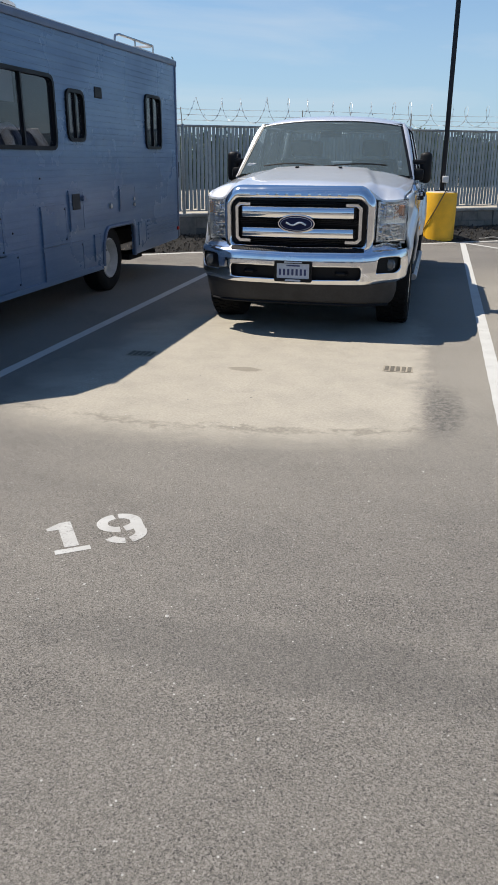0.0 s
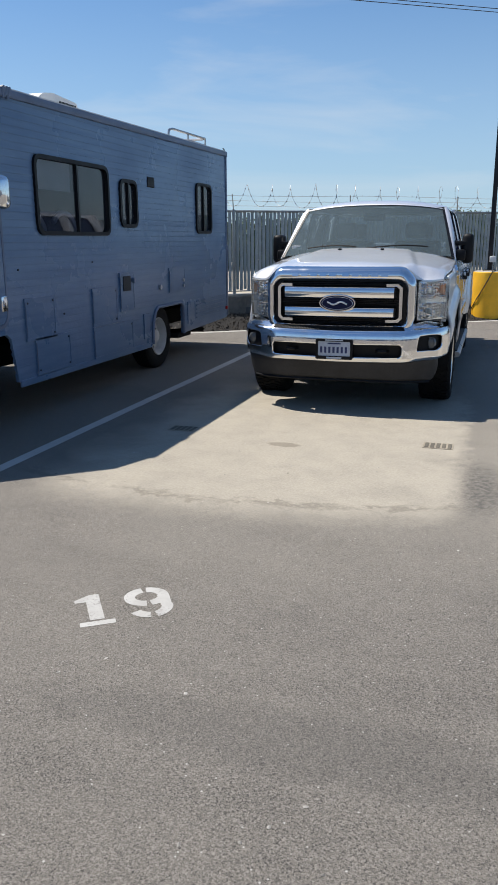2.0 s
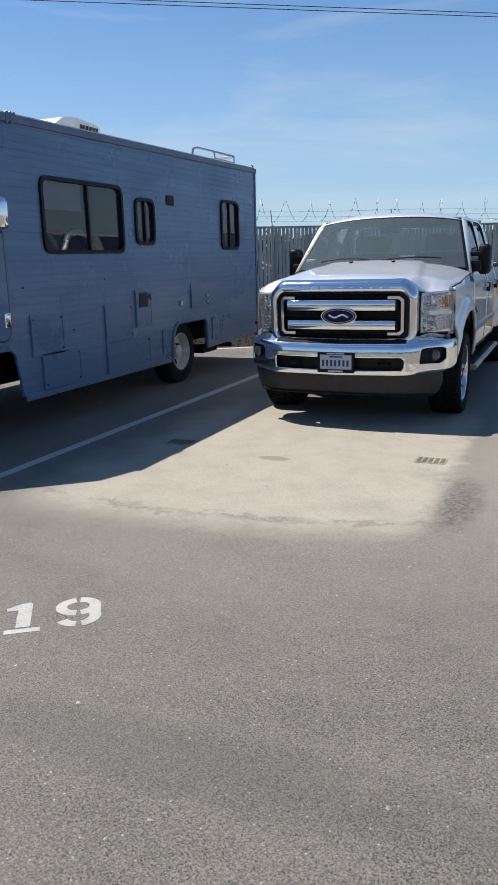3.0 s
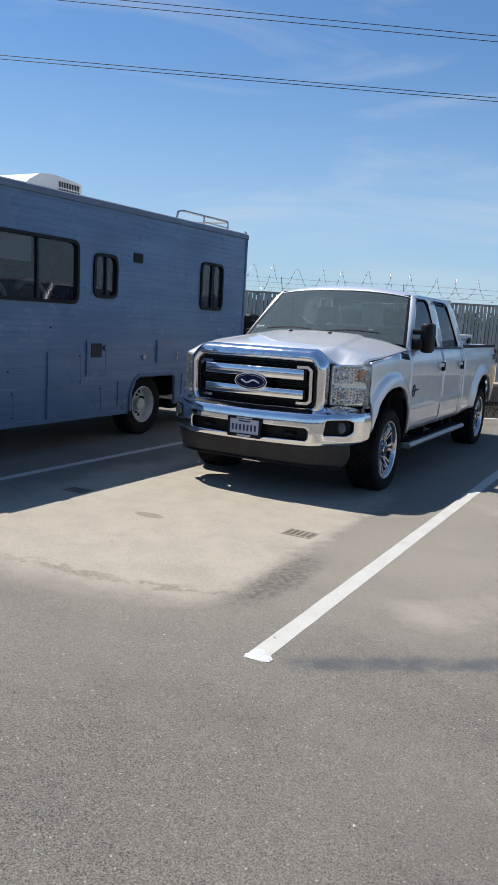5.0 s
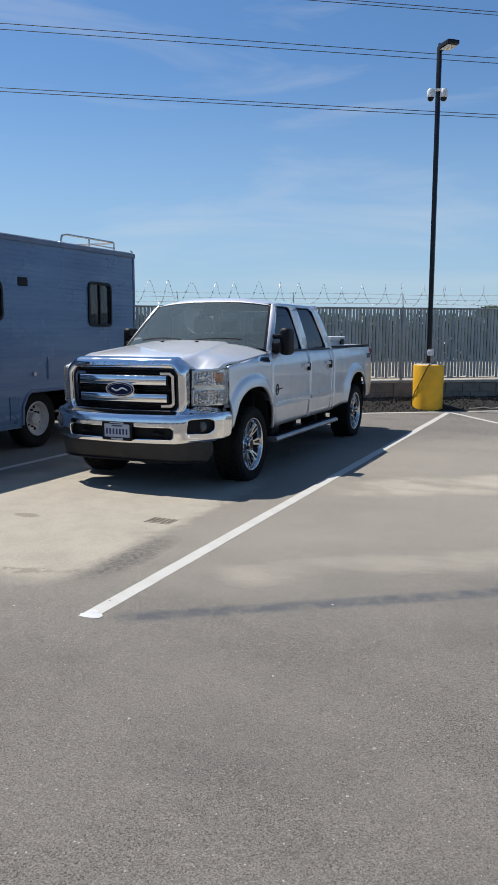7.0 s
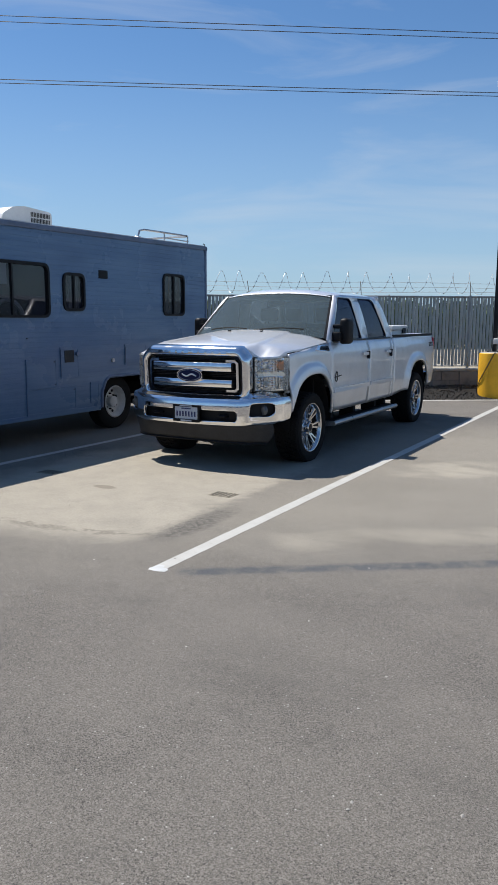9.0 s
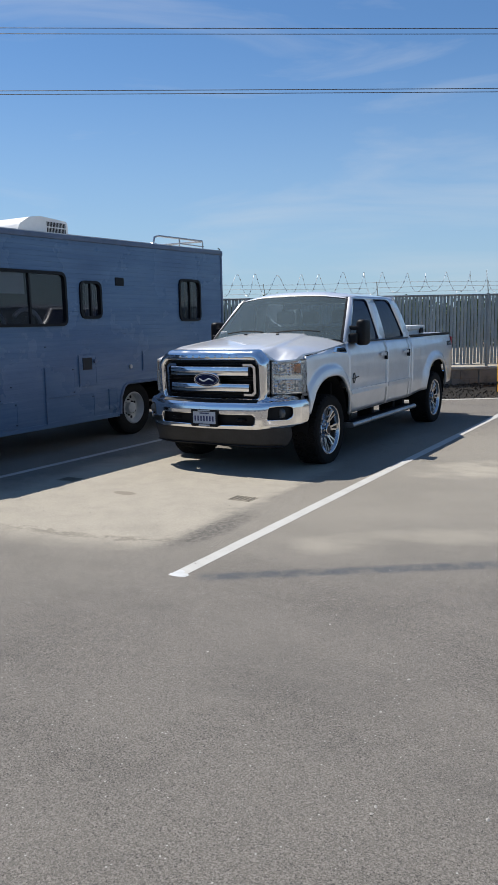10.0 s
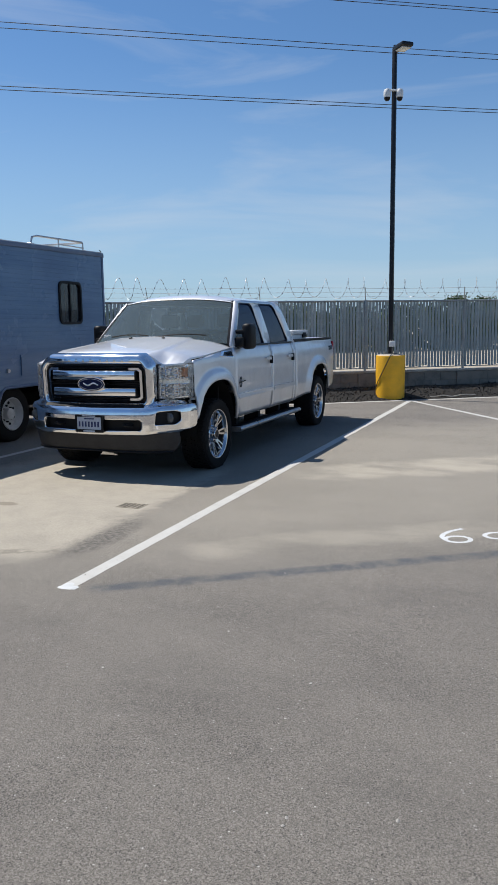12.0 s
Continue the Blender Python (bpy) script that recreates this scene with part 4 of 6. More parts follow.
part("tail_lamp", box(RX - 0.1, RX + 0.02, 4.3, 4.335, 1.28, 1.5, 0.01, 2), M["trim"], RV)
door = part("cab_door", ring(rounded([(-2.42, 0.86), (-1.385, 0.86), (-1.385, 2.56), (-2.05, 2.56)], 0.13), rounded([(-2.4, 0.885), (-1.41, 0.885), (-1.41, 2.535), (-2.03, 2.535)], 0.12), lambda y, z, d: rv_side(y, z, d, True), -0.01, 0.02), M["rv_trim"], RV, "rounded cab door frame")
part("door_skin", box(RX + 0.003, RX + 0.016, -2.38, -1.4, 0.89, 1.79, 0.01, 1), M["siding"], door)
part("door_handle", box(RX + 0.012, RX + 0.04, -1.5, -1.42, 1.0, 1.13, 0.01, 2), M["chrome"], door, "chrome door handle")
part("step_trim", box(RX - 0.02, RX + 0.012, -2.2, -1.42, 0.8, 0.845, 0.008, 1), M["siding"], RV)
mir = part("wing_mirror", box(RX + 0.1, RX + 0.3, -1.75, -1.62, 1.8, 2.06, 0.05, 3), M["chrome"], RV, "rounded chrome wing mirror")
part("mirror_arm", tube([(RX, -2.2, 1.95), (RX + 0.14, -2.0, 2.0), (RX + 0.16, -1.74, 1.98)], 0.014, 6), M["steel"], mir)
# pressed ribs behind the rear wheel, and screws round the lower hatches
for k in range(5):
    z = 0.53 + 0.055 * k
    part("pressed_rib", prism(rounded([(2.98, z), (4.16, z + 0.012), (4.16, z + 0.034), (2.98, z + 0.022)], 0.01, 3), lambda y, z, d: rv_side(y, z, d, True), -0.002, 0.014), M["siding"], RV)
for y, z in ((-1.1, 1.04), (-0.69, 1.04), (-0.69, 0.75), (-0.45, 0.68), (-0.45, 0.43), (-0.97, 0.43), (0.57, 0.75), (0.57, 1.05), (0.93, 0.66), (-1.2, 1.33), (0.1, 1.36), (-0.5, 0.9)):
    part("screw", tube([rv_side(y, z, 0.01, True), rv_side(y, z, 0.019, True)], 0.009, 8), M["black"], RV)
# arch lips
lip = [(1.5, 0.36), (1.52, 0.6), (1.6, 0.74), (1.68, 0.785), (2.4, 0.785), (2.47, 0.74), (2.49, 0.38)]
part("arch_trim", tube([rv_side(y, z, 0.012, True) for y, z in lip], 0.02, 8), M["rv_trim"], RV)
part("wheel_housing", box(RX - 0.5, RX - 0.42, 1.5, 2.5, 0.3, 0.82), M["chassis"], RV)
part("wheel_housing", box(RX - 0.5, RX - 0.42, -2.4, -1.25, 0.3, 0.86), M["chassis"], RV)
part("arch_top", box(RX - 0.5, RX - 0.03, 1.5, 2.5, 0.79, 0.82), M["chassis"], RV)
part("arch_top", box(RX - 0.5, RX - 0.03, -2.4, -1.25, 0.84, 0.87), M["chassis"], RV)
part("chassis", box(far_x + 0.5, RX - 0.5, -2.4, 4.1, 0.42, 0.62), M["chassis"], RV)
part("tow_bar", box(RX - 0.9, RX - 0.1, 2.55, 3.0, 0.3, 0.37), M["chassis"], RV)
part("exhaust", tube([(RX - 0.35, 2.6, 0.34), (RX - 0.3, 3.4, 0.33), (RX - 0.15, 3.6, 0.31)], 0.035, 10), M["chassis"], RV)
part("rear_bumper", box(far_x + 0.05, RX - 0.05, 4.3, 4.42, 0.42, 0.6, 0.02, 2), M["chassis"], RV)
part("skirt_lip", box(RX - 0.012, RX + 0.012, -1.27, 1.48, SKIRT - 0.06, SKIRT + 0.0, 0.006, 1), M["siding"], RV)


def rv_wheel(y):
    m_ = Matrix.Translation((RX - 0.23, y, 0.395)) @ Matrix.Rotation(radians(90), 4, "Y")
    R, W = 0.395, 0.11
    tyre = lathe([(0.235, -W), (0.27, -W * 1.05), (0.34, -W * 1.08), (0.375, -W), (R, -W * 0.8), (R, W * 0.8), (0.375, W), (0.34, W * 1.08), (0.27, W * 1.05), (0.235, W)], 40, m_)
    wh = part("wheel", tyre, M["rubber"], RV, "black tyre on a dished white steel wheel")
    part("rim", lathe([(0.238, W), (0.225, W + 0.01), (0.215, W - 0.02), (0.2, W - 0.1), (0.17, W - 0.12), (0.12, W - 0.125), (0.085, W - 0.1), (0.08, W - 0.03), (0.055, W - 0.015), (0.0001, W - 0.015)], 32, m_), M["white_rim"], wh)
    for k in range(8):
        a = k * math.pi / 4
        q = m_ @ Vector((0.115 * math.cos(a), 0.115 * math.sin(a), W - 0.12))
        part("wheel_nut", tube([q, q + Vector((0.035, 0, 0))], 0.013, 6), M["chassis"], wh)
        q = m_ @ Vector((0.165 * math.cos(a + 0.4), 0.165 * math.sin(a + 0.4), W - 0.115))
        part("hole", tube([q, q + Vector((0.006, 0, 0))], 0.022, 8), M["trim"], wh)


rv_wheel(1.96)
rv_wheel(-2.15)
# ladder rack and air conditioner on the roof
rack = thing("roof_rack", (-2.8, 3.5, ROOF_Z), "bent steel tube rack at the back of the motorhome roof", "roof rack")
loop = [(-2.8, 2.75, 2.84), (-2.8, 2.79, 2.95), (-2.8, 2.9, 2.975), (-2.8, 4.1, 2.99), (-2.85, 4.16, 2.99), (-3.9, 4.16, 2.99)]
part("rail", tube(loop, 0.016, 8), M["steel"], rack)
for y in (3.45, 4.12):
    part("leg", tube([(-2.8, y, 2.82), (-2.8, y, 2.985)], 0.013, 8), M["steel"], rack)
part("rail", tube([(-2.8, 3.45, 2.9), (-2.8, 4.14, 2.9)], 0.01, 6), M["steel"], rack)
part("foot", box(-2.84, -2.76, 2.7, 2.8, 2.815, 2.86, 0.01, 1), M["steel"], rack)
ac = thing("air_conditioner", (-3.74, 1.1, ROOF_Z + 0.06), "white plastic air conditioner on the motorhome roof", "air conditioner")
acp = [(0.55, 2.85), (0.62, 3.0), (0.8, 3.1), (1.0, 3.13), (1.5, 3.1), (1.53, 3.07), (1.53, 2.85)]
part("shroud", prism(rounded(acp, 0.03, 3), lambda y, z, d: Vector((-3.74 + d, y, z)), -0.34, 0.34), M["white"], ac)
for k in range(13):
    yv = 1.12 + 0.029 * k
    for z0 in (2.925, 3.005):
        part("louvre", box(-3.405, -3.393, yv, yv + 0.013, z0, z0 + 0.062), M["valance"], ac, smooth=0)

# ---- the pickup truck ----
TRUCK = thing("pickup_truck", (0, 3.0, 0), "silver crew cab pickup truck with chrome grille and bumper", "pickup truck", "parked vehicles")
HUB_F, HUB_R, HUB_Z, TYRE_R = 0.97, 4.94, 0.385, 0.402


def belly(y):
    """Lower edge of the body side, with both wheel arches."""
    z = table([(0.3, 0.62), (0.5, 0.62), (1.46, 0.5), (3.75, 0.5), (4.4, 0.56), (5.5, 0.56), (5.95, 0.58)], y)
    for cy, w, top in ((HUB_F, 0.52, 1.0), (HUB_R, 0.525, 0.985)):
        d = abs(y - cy) / w
        if d < 1:
            z = max(z, 0.42 + (top - 0.42) * (1 - d ** 2.7) ** (1 / 2.4))
    return z


def shoulder(y):
    """Upper edge of the body side."""
    return table([(0.3, 1.215), (0.45, 1.241), (0.9, 1.286), (1.5, 1.338), (1.62, 1.352), (3.8, 1.352), (3.82, 1.375), (5.95, 1.372)], y)


def skin(y, z):
    """Half-width of the body at a height."""
    x = table([(0.45, 0.94), (0.55, 0.968), (0.7, 0.985), (0.78, 0.992), (0.8, 0.985), (1.05, 0.99), (1.2, 0.986), (1.262, 0.977), (1.272, 0.962), (1.33, 0.948), (1.4, 0.935)], z)
    if y < 0.95:
        x -= 0.05 * ((0.95 - y) / 0.6) ** 2
    if y > 5.3:
        x -= 0.03 * ((y - 5.3) / 0.65) ** 2
    for cy, w, top in ((HUB_F, 0.52, 1.0), (HUB_R, 0.525, 0.985)):
        dy, dz = abs(y - cy) / w, max(0, z - 0.42) / (top - 0.42)
        d = (dy ** 2.5 + dz ** 2.5) ** 0.4 - 1
        x += 0.03 * (1 - ease(0.13, 0.24, d)) + 0.018 * math.exp(-((max(d, 0) / 0.12) ** 2))
    return x


def side_panel(name, y0, y1, n, sgn, label="", cap=0.0):
    ys = sorted(set(span(y0, y1, n) + [y for cy, w in ((HUB_F, 0.52), (HUB_R, 0.525)) for k in range(-12, 13) if y0 < (y := cy + w * math.sin(k * math.pi / 24)) < y1]))
    def f(y, v):
        z = lerp(belly(y), shoulder(y) + cap, v)
        return Vector((sgn * skin(y, z), y, z))
    bm = grid(ys, span(0, 1, 16), f)
    if sgn < 0:
        bmesh.ops.reverse_faces(bm, faces=bm.faces)
    return part(name, bm, M["silver"], TRUCK, label, smooth=50, thick=0.035)


def skin_at(y, z, d=0.0, sgn=1):
    return Vector((sgn * (skin(y, z) + d), y, z))


for sgn in (1, -1):
    side_panel("front_fender", 0.45, 1.492, 30, sgn)
    fd = side_panel("front_door", 1.5, 2.80, 16, sgn)
    rd = side_panel("rear_door", 2.808, 3.70, 14, sgn)
    side_panel("cab_corner", 3.708, 3.80, 3, sgn)
    side_panel("bed_side", 3.825, 5.95, 34, sgn)
    for dr, yh in ((fd, 2.60), (rd, 3.50)):
        hd = part("door_handle", prism(rounded([(yh - 0.1, 1.155), (yh + 0.1, 1.15), (yh + 0.1, 1.19), (yh - 0.1, 1.195)], 0.015, 3), lambda y, z, d: skin_at(y, z, d, sgn), 0.008, 0.032), M["silver"], dr)
        part("pull", box(*sorted((sgn * 0.985, sgn * 1.03)), yh + 0.09, yh + 0.112, 1.1, 1.2, 0.006, 1), M["trim"], dr, "black handle recess")
    part("lock", prism(rect(2.53, 1.165, 2.58, 1.185), lambda y, z, d: skin_at(y, z, d, sgn), 0, 0.006), M["trim"], fd)
    for y0, y1 in ((1.56, 2.78), (2.83, 3.69)):
        part("side_moulding", prism(rect(y0, 0.735, y1, 0.79), lambda y, z, d: skin_at(y, z, d, sgn), -0.01, 0.016), M["silver"], fd if y0 < 2 else rd)
    # dark seams between the panels
    for ys in (1.496, 2.804, 3.704, 3.812):
        part("panel_gap", grid(span(0.53, 1.33 if ys < 3.8 else 1.34, 10), (ys - 0.006, ys + 0.006), lambda z, y: skin_at(y, z, -0.02, sgn)), M["trim"], TRUCK)
    part("belt_seal", grid(span(1.6, 3.74, 12), span(0, 1, 2), lambda y, v: Vector((sgn * (0.947 - 0.004 * v), y, 1.348 + 0.018 * v))), M["trim"], TRUCK, thick=0.012)
    # fender badge and round side badge
    fb = part("fender_vent", prism(rounded([(1.07, 1.262), (1.42, 1.235), (1.44, 1.30), (1.2, 1.318)], 0.02, 3), lambda y, z, d: skin_at(y, z, d, sgn), -0.01, 0.016), M["chrome"], TRUCK, "chrome vent badge")
    part("vent_inset", prism(rounded([(1.12, 1.266), (1.41, 1.245), (1.42, 1.292), (1.22, 1.306)], 0.015, 3), lambda y, z, d: skin_at(y, z, d, sgn), 0.016, 0.019), M["trim"], fb)
    for k in range(4):
        part("badge_bar", prism(rect(1.23 + 0.045 * k, 1.262, 1.262 + 0.045 * k, 1.288), lambda y, z, d: skin_at(y, z, d, sgn), 0.019, 0.023), M["chrome"], fb)
    bd = part("side_badge", ring([(1.66 + 0.038 * math.cos(a), 0.925 + 0.066 * math.sin(a)) for a in span(0, 2 * math.pi * 23 / 24, 23)], [(1.66 + 0.026 * math.cos(a), 0.925 + 0.05 * math.sin(a)) for a in span(0, 2 * math.pi * 23 / 24, 23)], lambda y, z, d: skin_at(y, z, d, sgn), -0.004, 0.008), M["fog"], TRUCK, "small grey round side badge")
    part("badge_bar", prism([(1.6, 0.912), (1.8, 0.93), (1.8, 0.941), (1.6, 0.925)], lambda y, z, d: skin_at(y, z, d, sgn), 0.004, 0.012), M["valance"], bd)
    for k in range(3):
        part("bed_badge", prism([(5.58 + 0.1 * k, 1.18), (5.64 + 0.1 * k, 1.18), (5.66 + 0.1 * k, 1.25), (5.6 + 0.1 * k, 1.25)], lambda y, z, d: skin_at(y, z, d, sgn), -0.004, 0.005), M["fog"], TRUCK)
    part("fuel_door", ring(rect(4.0, 1.0, 4.2, 1.2, 0.02), rect(4.006, 1.006, 4.194, 1.194, 0.018), lambda y, z, d: skin_at(y, z, d, sgn), -0.005, 0.001), M["silver"], TRUCK) if sgn > 0 else None
    # wheel housings
    for cy in (HUB_F, HUB_R):
        part("wheel_well", grid(span(-1.0, 1.0, 20), (0.5, 0.965), lambda k, x: Vector((sgn * x, cy + 0.53 * math.sin(k * math.pi / 2), max(0.42, 0.42 + 0.59 * math.cos(k * math.pi / 2) ** 0.85)))), M["chassis"], TRUCK)

# bonnet
def hood_z(x, y):
    edge = table([(0.08, 1.2), (0.3, 1.22), (0.45, 1.243), (0.9, 1.288), (1.5, 1.342)], y)
    mid_ = table([(0.06, 1.315), (0.14, 1.343), (0.3, 1.368), (0.8, 1.425), (1.3, 1.48), (1.5, 1.492)], y)
    a = abs(x)
    ridge = lerp(0.66, 0.455, min(1, y / 1.4))
    return lerp(mid_ - 0.02 * (a / 0.5) ** 2 * (1 if a < 0.5 else (0.5 / a) ** 2), edge, lerp(ease(0.56, 0.76, a), 0.16 * ease(ridge, ridge + 0.06, a) + 0.84 * (max(0, a - ridge) / (0.957 - ridge)) ** 1.8, ease(-0.02, 0.24, y - hood_front(x))))


def hood_front(x):
    a = abs(x)
    return table([(0, 0.09), (0.5, 0.1), (0.62, 0.125), (0.7, 0.15), (0.78, 0.17), (0.86, 0.22), (0.91, 0.3), (0.938, 0.38), (0.957, 0.46)], a)


hood_x = [0.957 * math.sin(k * math.pi / 112) for k in range(-56, 57)]
def hood_pt(x, v):
    if v < 0:
        top = hood_pt(x, 0)
        return Vector((top.x, top.y + (0.03 if v < -1 else -0.004), lerp(top.z - 0.012, 1.19, 1 if v < -1 else 0.35) if abs(x) > 0.5 else top.z - 0.02 * -v))
    y = lerp(hood_front(x), 1.5 - 0.16 * (1 - (x / 0.96) ** 2), v)
    w = min(abs(x), skin(max(0.4, y), 1.3) - 0.01)
    return Vector((math.copysign(w, x), y, hood_z(x, y) + 0.003))
hood = part("bonnet", grid(hood_x, [-2, -1, 0, 0.01, 0.03, 0.07] + span(0.12, 1, 18), hood_pt), M["silver"], TRUCK, smooth=40, thick=0.03)
for x in (-0.22, 0.22):
    part("washer_nozzle", box(x - 0.018, x + 0.018, 1.14, 1.17, 1.462, 1.48, 0.005, 1), M["black"], hood)
part("cowl", grid(hood_x, span(0, 1, 4), lambda x, v: Vector((x * 0.97, lerp(1.5 - 0.16 * (1 - (x / 0.96) ** 2), 1.56 - 0.16 * (1 - (x / 0.96) ** 2), v), hood_z(x, 1.5) - 0.02 - 0.02 * v))), M["black"], TRUCK)

# cab: glasshouse, roof and panes
def cab_x(z):
    return table([(1.33, 0.945), (1.45, 0.928), (1.6, 0.895), (1.75, 0.855), (1.85, 0.822), (1.92, 0.775)], z)


CAB = [(1.47, 1.335), (3.80, 1.335), (3.80, 1.40), (3.52, 1.885), (3.47, 1.92), (2.08, 1.92), (2.02, 1.885)]
WIN_F = rounded([(1.615, 1.372), (2.6, 1.362), (2.455, 1.882), (2.06, 1.882)], [0.03, 0.03, 0.05, 0.05], 3)
WIN_R = rounded([(2.85, 1.362), (3.575, 1.368), (3.27, 1.885), (2.735, 1.885)], [0.03, 0.05, 0.07, 0.04], 3)
for sgn in (1, -1):
    bm = panel(rounded(CAB, [0, 0, 0.05, 0.12, 0.05, 0.05, 0.08], 4), [WIN_F, WIN_R], lambda y, z: Vector((cab_x(z), y, z)), vs=span(1.38, 1.9, 8))
    part("cab_frame", bm if sgn > 0 else mirror_x(bm), M["silver"], TRUCK, smooth=40, thick=0.035)
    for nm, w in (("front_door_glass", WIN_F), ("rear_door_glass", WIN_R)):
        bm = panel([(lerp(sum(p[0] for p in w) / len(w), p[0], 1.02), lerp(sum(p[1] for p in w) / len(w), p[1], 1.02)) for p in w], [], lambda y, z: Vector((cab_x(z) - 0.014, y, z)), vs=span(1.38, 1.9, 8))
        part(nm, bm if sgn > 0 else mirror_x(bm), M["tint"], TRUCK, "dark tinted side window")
        cy_, cz_ = sum(p[0] for p in w) / len(w), sum(p[1] for p in w) / len(w)
        bm = ring([(lerp(cy_, p[0], 1.012), lerp(cz_, p[1], 1.012)) for p in w], [(lerp(cy_, p[0], 0.955), lerp(cz_, p[1], 0.97)) for p in w], lambda y, z, d: Vector((cab_x(z) + d, y, z)), -0.012, 0.003)
        part("window_seal", bm if sgn > 0 else mirror_x(bm), M["trim"], TRUCK)

def screen_pt(u, v):
    x = u * lerp(0.933, 0.763, v)
    y = lerp(1.47, 2.03, v) - lerp(0.14, 0.065, v) * (1 - u * u)
    return Vector((x, y, lerp(1.375, 1.902, v) + lerp(0.045, 0.055, v) * (1 - abs(u) ** 2.5) + 0.006 * math.sin(v * math.pi)))


def roof_pt(x, v):
    a = roof_base(x, v)
    if v > 0.12:
        return a
    return lerp(screen_pt(x / 0.78, 0.955) + Vector((0, -0.004, 0.006)), a, ease(0, 0.12, v))


def roof_base(x, v):
    y0 = 2.02 - 0.07 * (1 - (x / 0.78) ** 2)
    y = lerp(y0, 3.49 + 0.03 * (1 - (x / 0.78) ** 2), v)
    crown = 0.076 * (1 - abs(x / 0.785) ** 2.6)
    ends = 0.028 * (1 - ease(0, 0.14, v)) + 0.03 * ease(0.9, 1, v)
    return Vector((x, y, 1.918 + crown - ends))
part("cab_roof", grid([0.78 * math.sin(k * math.pi / 40) for k in range(-20, 21)], span(0, 1, 24), roof_pt), M["silver"], TRUCK, smooth=40, thick=0.03)
part("roof_antenna", box(0.16, 0.23, 2.7, 2.86, 1.975, 2.0, 0.012, 2), M["black"], TRUCK)

wind = part("windscreen", grid(span(-1, 1, 24), span(0.02, 0.96, 12), lambda u, v: screen_pt(u * 0.985, v)), M["screen"], TRUCK, smooth=60)
edge = bmesh.new()
grid(span(-1, 1, 24), (0.945, 0.962), lambda u, v: screen_pt(u, v) + Vector((0, -0.004, 0.002)), edge)
for sg in (-1, 1):
    grid(span(0, 1, 12), (0.962, 1.0), lambda v, u: screen_pt(sg * u, v) + Vector((0, -0.004, 0.003)), edge)
part("screen_seal", edge, M["trim"], wind)
for sg in (-1, 1):
    def pillar_pt(v, u):
        a = screen_pt(sg * 0.995, v) + Vector((0, -0.003, 0.005))
        b = Vector((sg * (cab_x(a.z) + 0.003), 1.49 + (a.z - 1.335) * 1.0, a.z))
        return lerp(a, b, u) + Vector((sg * 0.008, -0.01, 0.0)) * math.sin(u * math.pi)
    pil = grid(span(-0.03, 1.0, 12), span(0, 1, 5), pillar_pt)
    part("windscreen_pillar", pil, M["silver"], TRUCK, smooth=60)
for sg, x0, x1, zz in ((-1, -0.62, -0.08, 0.0), (1, 0.02, 0.66, 0.0)):
    pts = [Vector((x, 1.475 - 0.13 * (1 - (x / 0.93) ** 2) - 0.012, 1.478 + 0.028 * math.sin((x - x0) / (x1 - x0) * 2.6))) for x in span(x0, x1, 10)]
    part("wiper", tube(pts, 0.008, 6), M["black"], TRUCK)
part("sticker", box(-0.83, -0.73, 1.535, 1.545, 1.47, 1.505, 0.003, 1), M["white"], TRUCK)
part("back_glass", grid(span(-0.72, 0.72, 6), span(0, 1, 4), lambda x, v: Vector((x, lerp(3.79, 3.56, v), lerp(1.42, 1.86, v)))), M["rv_glass"], TRUCK)
bw = bmesh.new()
for x0, x1, z0, z1 in ((-0.94, 0.94, 1.3, 1.43), (-0.8, 0.8, 1.855, 1.92)):
    grid((x0, x1), (z0, z1), lambda x, z: Vector((x, 3.80 - max(0, z - 1.4) * 0.52, z)), bw)
for sg in (-1, 1):
    grid(span(1.4, 1.9, 6), (0.7, 1.0), lambda z, u: Vector((sg * u * cab_x(z) if u == 1 else sg * 0.7, 3.80 - max(0, z - 1.4) * 0.52, z)), bw)
part("cab_back", bw, M["silver"], TRUCK, thick=0.03)
part("headliner", box(-0.76, 0.76, 2.02, 3.5, 1.895, 1.91), M["dash"], TRUCK)
part("cab_floor", box(-0.9, 0.9, 1.3, 3.75, 0.55, 0.62), M["chassis"], TRUCK)
part("bulkhead", box(-0.85, 0.85, 1.28, 1.32, 0.55, 1.33), M["chassis"], TRUCK)
# cabin
dash = part("dashboard", prism(rounded([(1.5, 1.1), (1.5, 1.385), (1.66, 1.4), (1.95, 1.36), (2.0, 1.1)], 0.05, 4), lambda y, z, d: Vector((d, y, z)), -0.84, 0.84), M["dash"], TRUCK, "grey dashboard")
wheel_m = Matrix.Translation((0.42, 2.14, 1.32)) @ Matrix.Rotation(radians(-62), 4, "X")
wb = lathe([(0.19 + 0.016 * math.cos(a), 0.016 * math.sin(a)) for a in span(0, 2 * math.pi, 8)], 28, wheel_m)
for a in (0.2, math.pi - 0.2, math.pi * 1.5):
    tube([wheel_m @ Vector((0, 0, -0.02)), wheel_m @ Vector((0.185 * math.cos(a), 0.185 * math.sin(a), 0))], 0.018, 6, wb)
part("steering_wheel", wb, M["black"], TRUCK)
for x in (-0.42, 0.42):
    for yb in (2.55, 3.35):
        st = part("seat", box(x - 0.27, x + 0.27, yb - 0.5, yb, 0.85, 1.02, 0.06, 3), M["cloth"], TRUCK)
        part("backrest", box(x - 0.25, x + 0.25, yb - 0.07, yb + 0.09, 0.98, 1.55, 0.06, 3), M["cloth"], st)
        part("headrest", box(x - 0.13, x + 0.13, yb - 0.02, yb + 0.09, 1.58, 1.76, 0.04, 3), M["cloth"], st)
